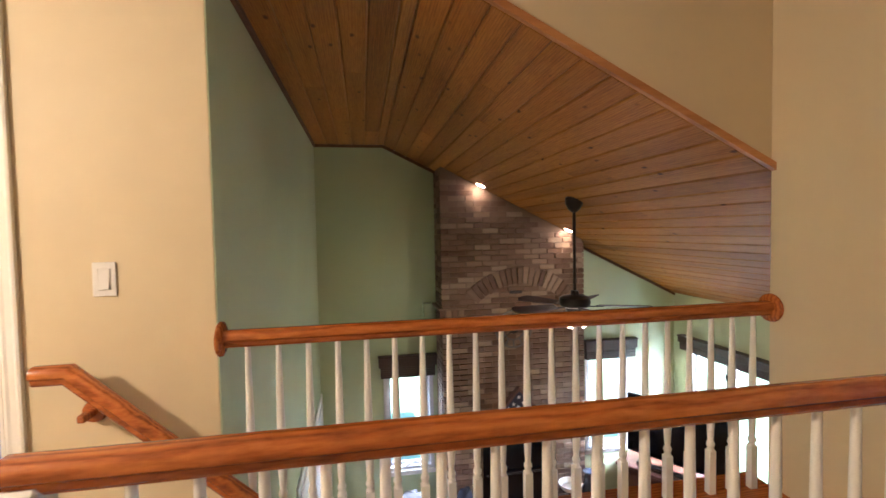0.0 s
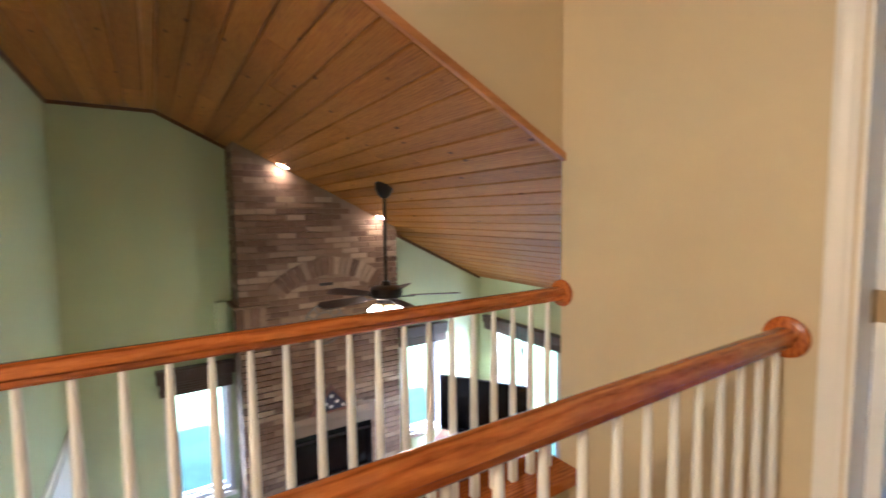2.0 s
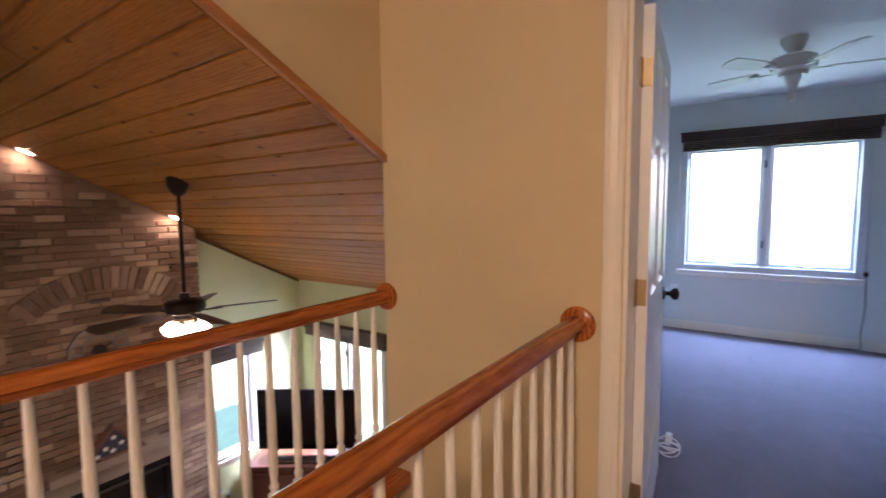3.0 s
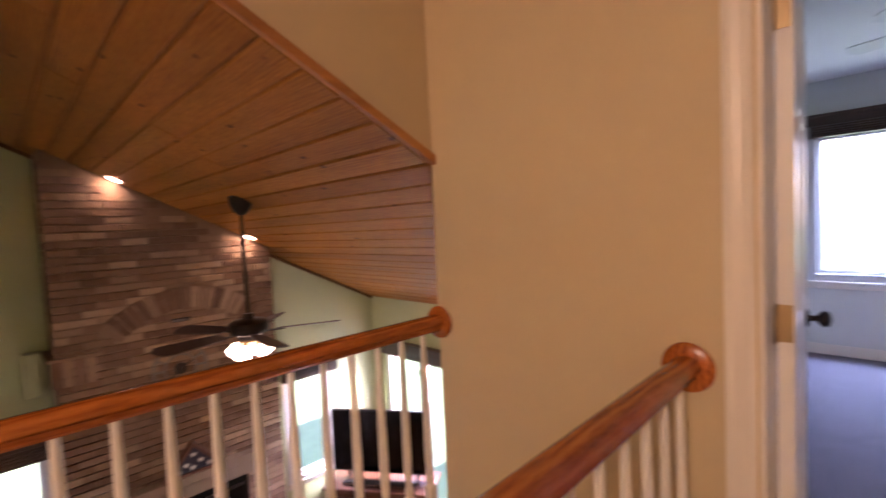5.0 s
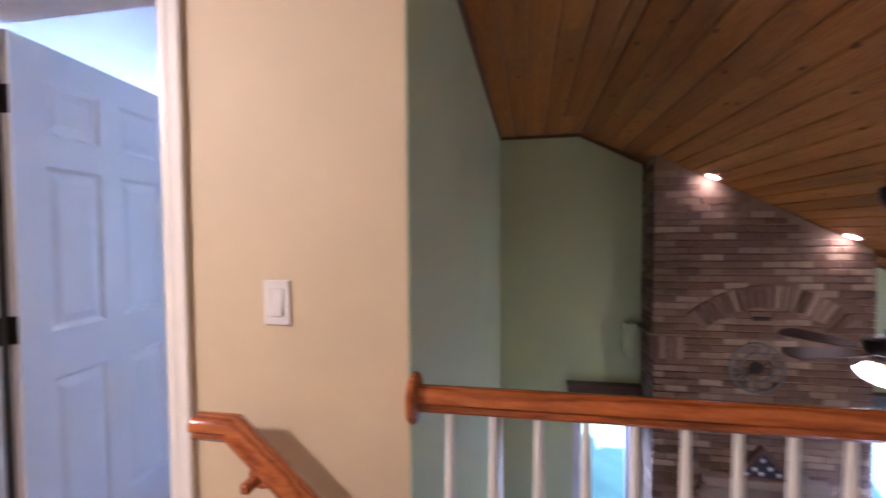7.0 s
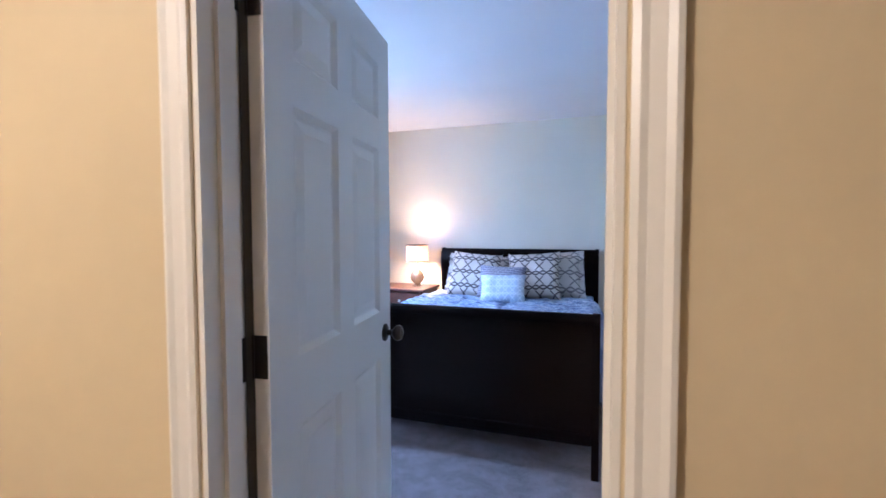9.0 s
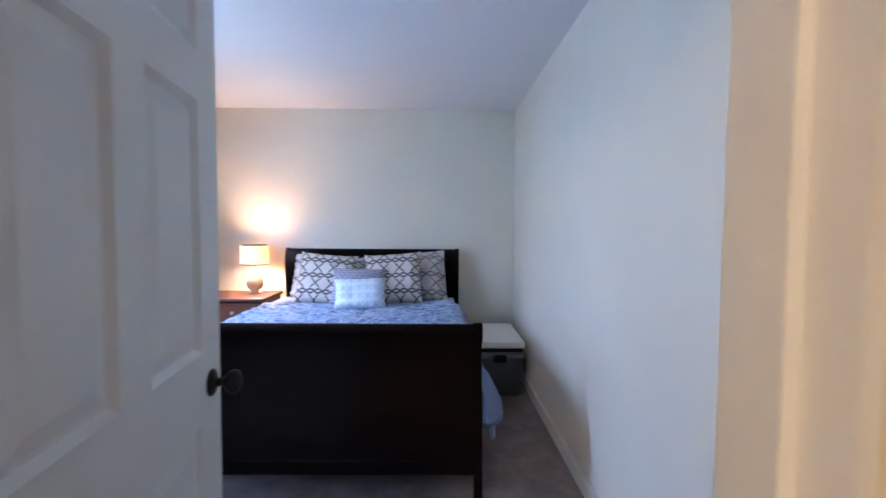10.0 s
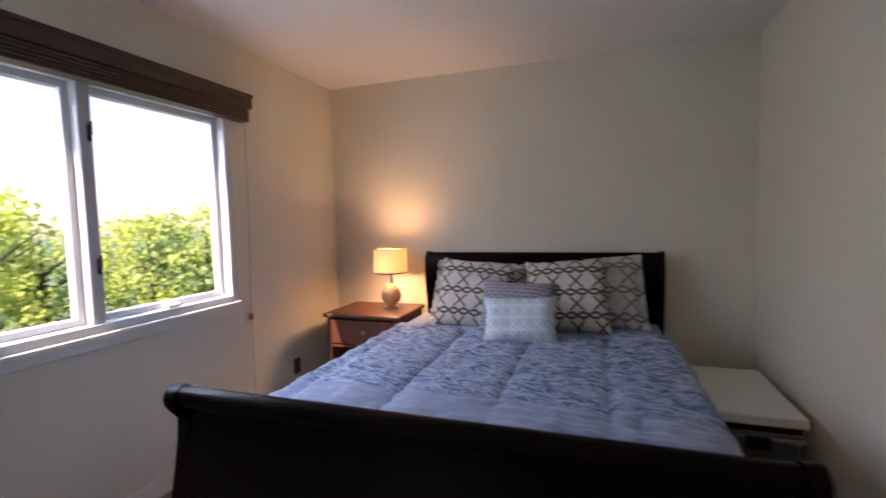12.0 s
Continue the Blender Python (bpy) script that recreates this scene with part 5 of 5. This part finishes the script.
cord2 = thing("blind_cord", "dark hanging blind cord with a weight on the carpet", "cord", (RX1 - 0.03, 0.02, 0.0))
curve("cord", [(0, 0, 0.70), (0, -0.01, 0.4), (0, 0.01, 0.15), (-0.01, 0.0, 0.02), (-0.02, 0.06, 0.006), (-0.01, 0.12, 0.006)], 0.004, BLACK, cord2)
part("cord_clip", box(-0.012, 0.012, -0.015, 0.015, 0.68, 0.72, 0.003), BLACK, cord2)

# added ceiling light above the loft, unseen, to warm the hall walls
hall = thing("flush_light", "added round white flush ceiling light, lit", "ceiling light", (*ADDED_LAMP, LOFT_CEIL))
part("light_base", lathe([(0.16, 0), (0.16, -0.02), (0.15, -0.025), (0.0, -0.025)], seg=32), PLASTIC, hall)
part("diffuser", lathe([(0.15, -0.025), (0.14, -0.06), (0.09, -0.09), (0.0, -0.10)], seg=32), glow("added_light_diffuser", (1.0, 0.78, 0.52), 4.2), hall, "lit opal diffuser of the added light", True)

# ---- outdoors ----
def leaf_material(name, a, b):
    m = Mat(name, a, 0.7)
    m.color(m.ramp(m.node("NewGeometry").outputs["Random Per Island"], [(0.0, a), (1.0, b)]))
    tr = m.node("BsdfTranslucent")
    tr.inputs[0].default_value = rgb(b)
    mx = m.node("MixShader")
    mx.inputs[0].default_value = 0.45
    m.wire(m.b.outputs[0], mx.inputs[1])
    m.wire(tr.outputs[0], mx.inputs[2])
    m.wire(mx.outputs[0], m.t.nodes["Material Output"].inputs[0])
    return m.m


LEAF = [leaf_material("leaves_bright", (0.28, 0.36, 0.06), (0.46, 0.55, 0.12)), leaf_material("leaves_dark", (0.16, 0.25, 0.09), (0.30, 0.42, 0.16))]
BARK = paint("bark", (0.10, 0.075, 0.055), 0.95, 0.3, 1.0)


def tree_meshes(seed, height, spread):
    rnd = random.Random(seed)
    trunk = lathe([(0.16, 0), (0.12, height * 0.25), (0.07, height * 0.6), (0.02, height * 0.9)], seg=8)
    for j in range(6):
        a, z = rnd.uniform(0, 6.28), height * rnd.uniform(0.25, 0.6)
        limb = lathe([(0.05, 0), (0.015, height * 0.4)], seg=6)
        trunk = join(trunk, moved(limb, Matrix.Translation((0, 0, z)) @ Matrix.Rotation(a, 4, 'Z') @ Matrix.Rotation(radians(rnd.uniform(35, 65)), 4, 'Y')))
    verts, faces = [], []
    for c in range(34):
        a, r = rnd.uniform(0, 6.28), spread * math.sqrt(rnd.random()) * 0.85
        cz = height * rnd.uniform(0.28, 0.98)
        r *= max(0.25, 1.1 - abs(cz / height - 0.55) * 1.3)
        centre = Vector((r * math.cos(a), r * math.sin(a), cz))
        size = rnd.uniform(0.35, 0.8) * spread * 0.45
        for _ in range(60):
            d = Vector((rnd.gauss(0, 1), rnd.gauss(0, 1), rnd.gauss(0, 0.8))).normalized() * size * rnd.random() ** 0.4
            p = centre + d
            s = rnd.uniform(0.06, 0.14)
            u = Vector((rnd.gauss(0, 1), rnd.gauss(0, 1), rnd.gauss(0, 1))).normalized()
            w = u.orthogonal().normalized()
            k = len(verts)
            verts += [p - u * s, p + w * s * 0.6, p + u * s, p - w * s * 0.6]
            faces.append((k, k + 1, k + 2, k + 3))
    me = bpy.data.meshes.new("crown")
    me.from_pydata([tuple(v) for v in verts], [], faces)
    return mesh_of("trunk", trunk, BARK), me


def tree(label, at, seed, height, spread, material):
    root = thing("tree", label, "tree", at, seed * 40 % 360, "trees beyond the lawn")
    tm, cm = tree_meshes(seed, height, spread)
    cm.materials.append(material)
    for name, me in (("trunk", tm), ("crown", cm)):
        ob = new(name, me)
        ob.parent = root
    return root


rt = random.Random(8)
models = [tree("leafy green tree beyond the lawn", (-15, 9.0, -2.95), 1, 5.2, 2.4, LEAF[0]), tree("leafy green tree beyond the lawn", (-17, 5.5, -2.95), 2, 4.4, 2.6, LEAF[0]), tree("dark green bushy tree beyond the lawn", (-13, 6.8, -2.95), 3, 3.4, 2.2, LEAF[1])]
for k in range(22):
    src = models[rt.randrange(3)]
    s = rt.uniform(0.85, 1.35)
    x, y = -13 - rt.random() * 10, -8 + 34 * (k + rt.random()) / 22
    copy = copy_thing(src, pose(x, y, -2.95, 0, 0, rt.uniform(0, 360)))
    copy.scale = (s, s, s)
for k in range(9):
    src = models[rt.randrange(3)]
    copy = copy_thing(src, pose(-6 + 16 * (k + rt.random()) / 9, 26 + rt.random() * 8, -2.95, 0, 0, rt.uniform(0, 360)))

# ---- lamps of the place, and added ones ----
# point lamp of the added, unseen hall light
lamp("hall_lamp", 'POINT', pose(*ADDED_LAMP, LOFT_CEIL - 0.14), HALL_W, (1, 0.79, 0.47), 0.10)
lamp("fan_lamp", 'POINT', pose(2.115, 4.07, 0.40), 0.9, (1, 0.74, 0.44), 0.06)
lamp("bedside_bulb", 'POINT', pose(LX, LY, 1.005), 9.5, (1, 0.64, 0.32), 0.05)
# area lamps added at the windows, standing in for the sky's light
lamp("window_light_bedroom", 'AREA', look((BX0 - 0.42, 4.40, 2.285), (BX0 + 1.5, 4.40, 1.03)), SKY_W * 4.6, (0.52, 0.75, 1.0), 1.5, 0.45)
lamp("window_light_opening", 'AREA', look((BX0 - 0.10, 3.80, 1.45), (BX0 + 1.5, 3.90, 1.25)), SKY_W * 0.5, (0.52, 0.75, 1.0), 0.26, 0.9)
lamp("window_light_second", 'AREA', look((RX1 + 0.42, 0.78, 2.30), (RX1 - 1.2, 0.78, 0.4)), SKY_W * 4.8, (0.44, 0.74, 1.0), 1.45, 0.6)
lamp("window_light_left", 'AREA', look((0.85, Y_BACK + 0.42, 0.15), (0.85, Y_BACK - 1.5, -1.9)), SKY_W * 2.6, (0.86, 0.95, 0.97), 0.5, 0.6)
lamp("window_light_right", 'AREA', look((3.35, Y_BACK + 0.42, 0.15), (3.35, Y_BACK - 1.5, -1.9)), SKY_W * 2.6, (0.86, 0.95, 0.97), 0.5, 0.6)
lamp("window_light_doors", 'AREA', look((X_LOW + 0.55, 4.83, 0.05), (X_LOW - 2.2, 4.6, -1.3)), SKY_W * 9, (0.88, 0.95, 0.96), 1.15, 0.6)
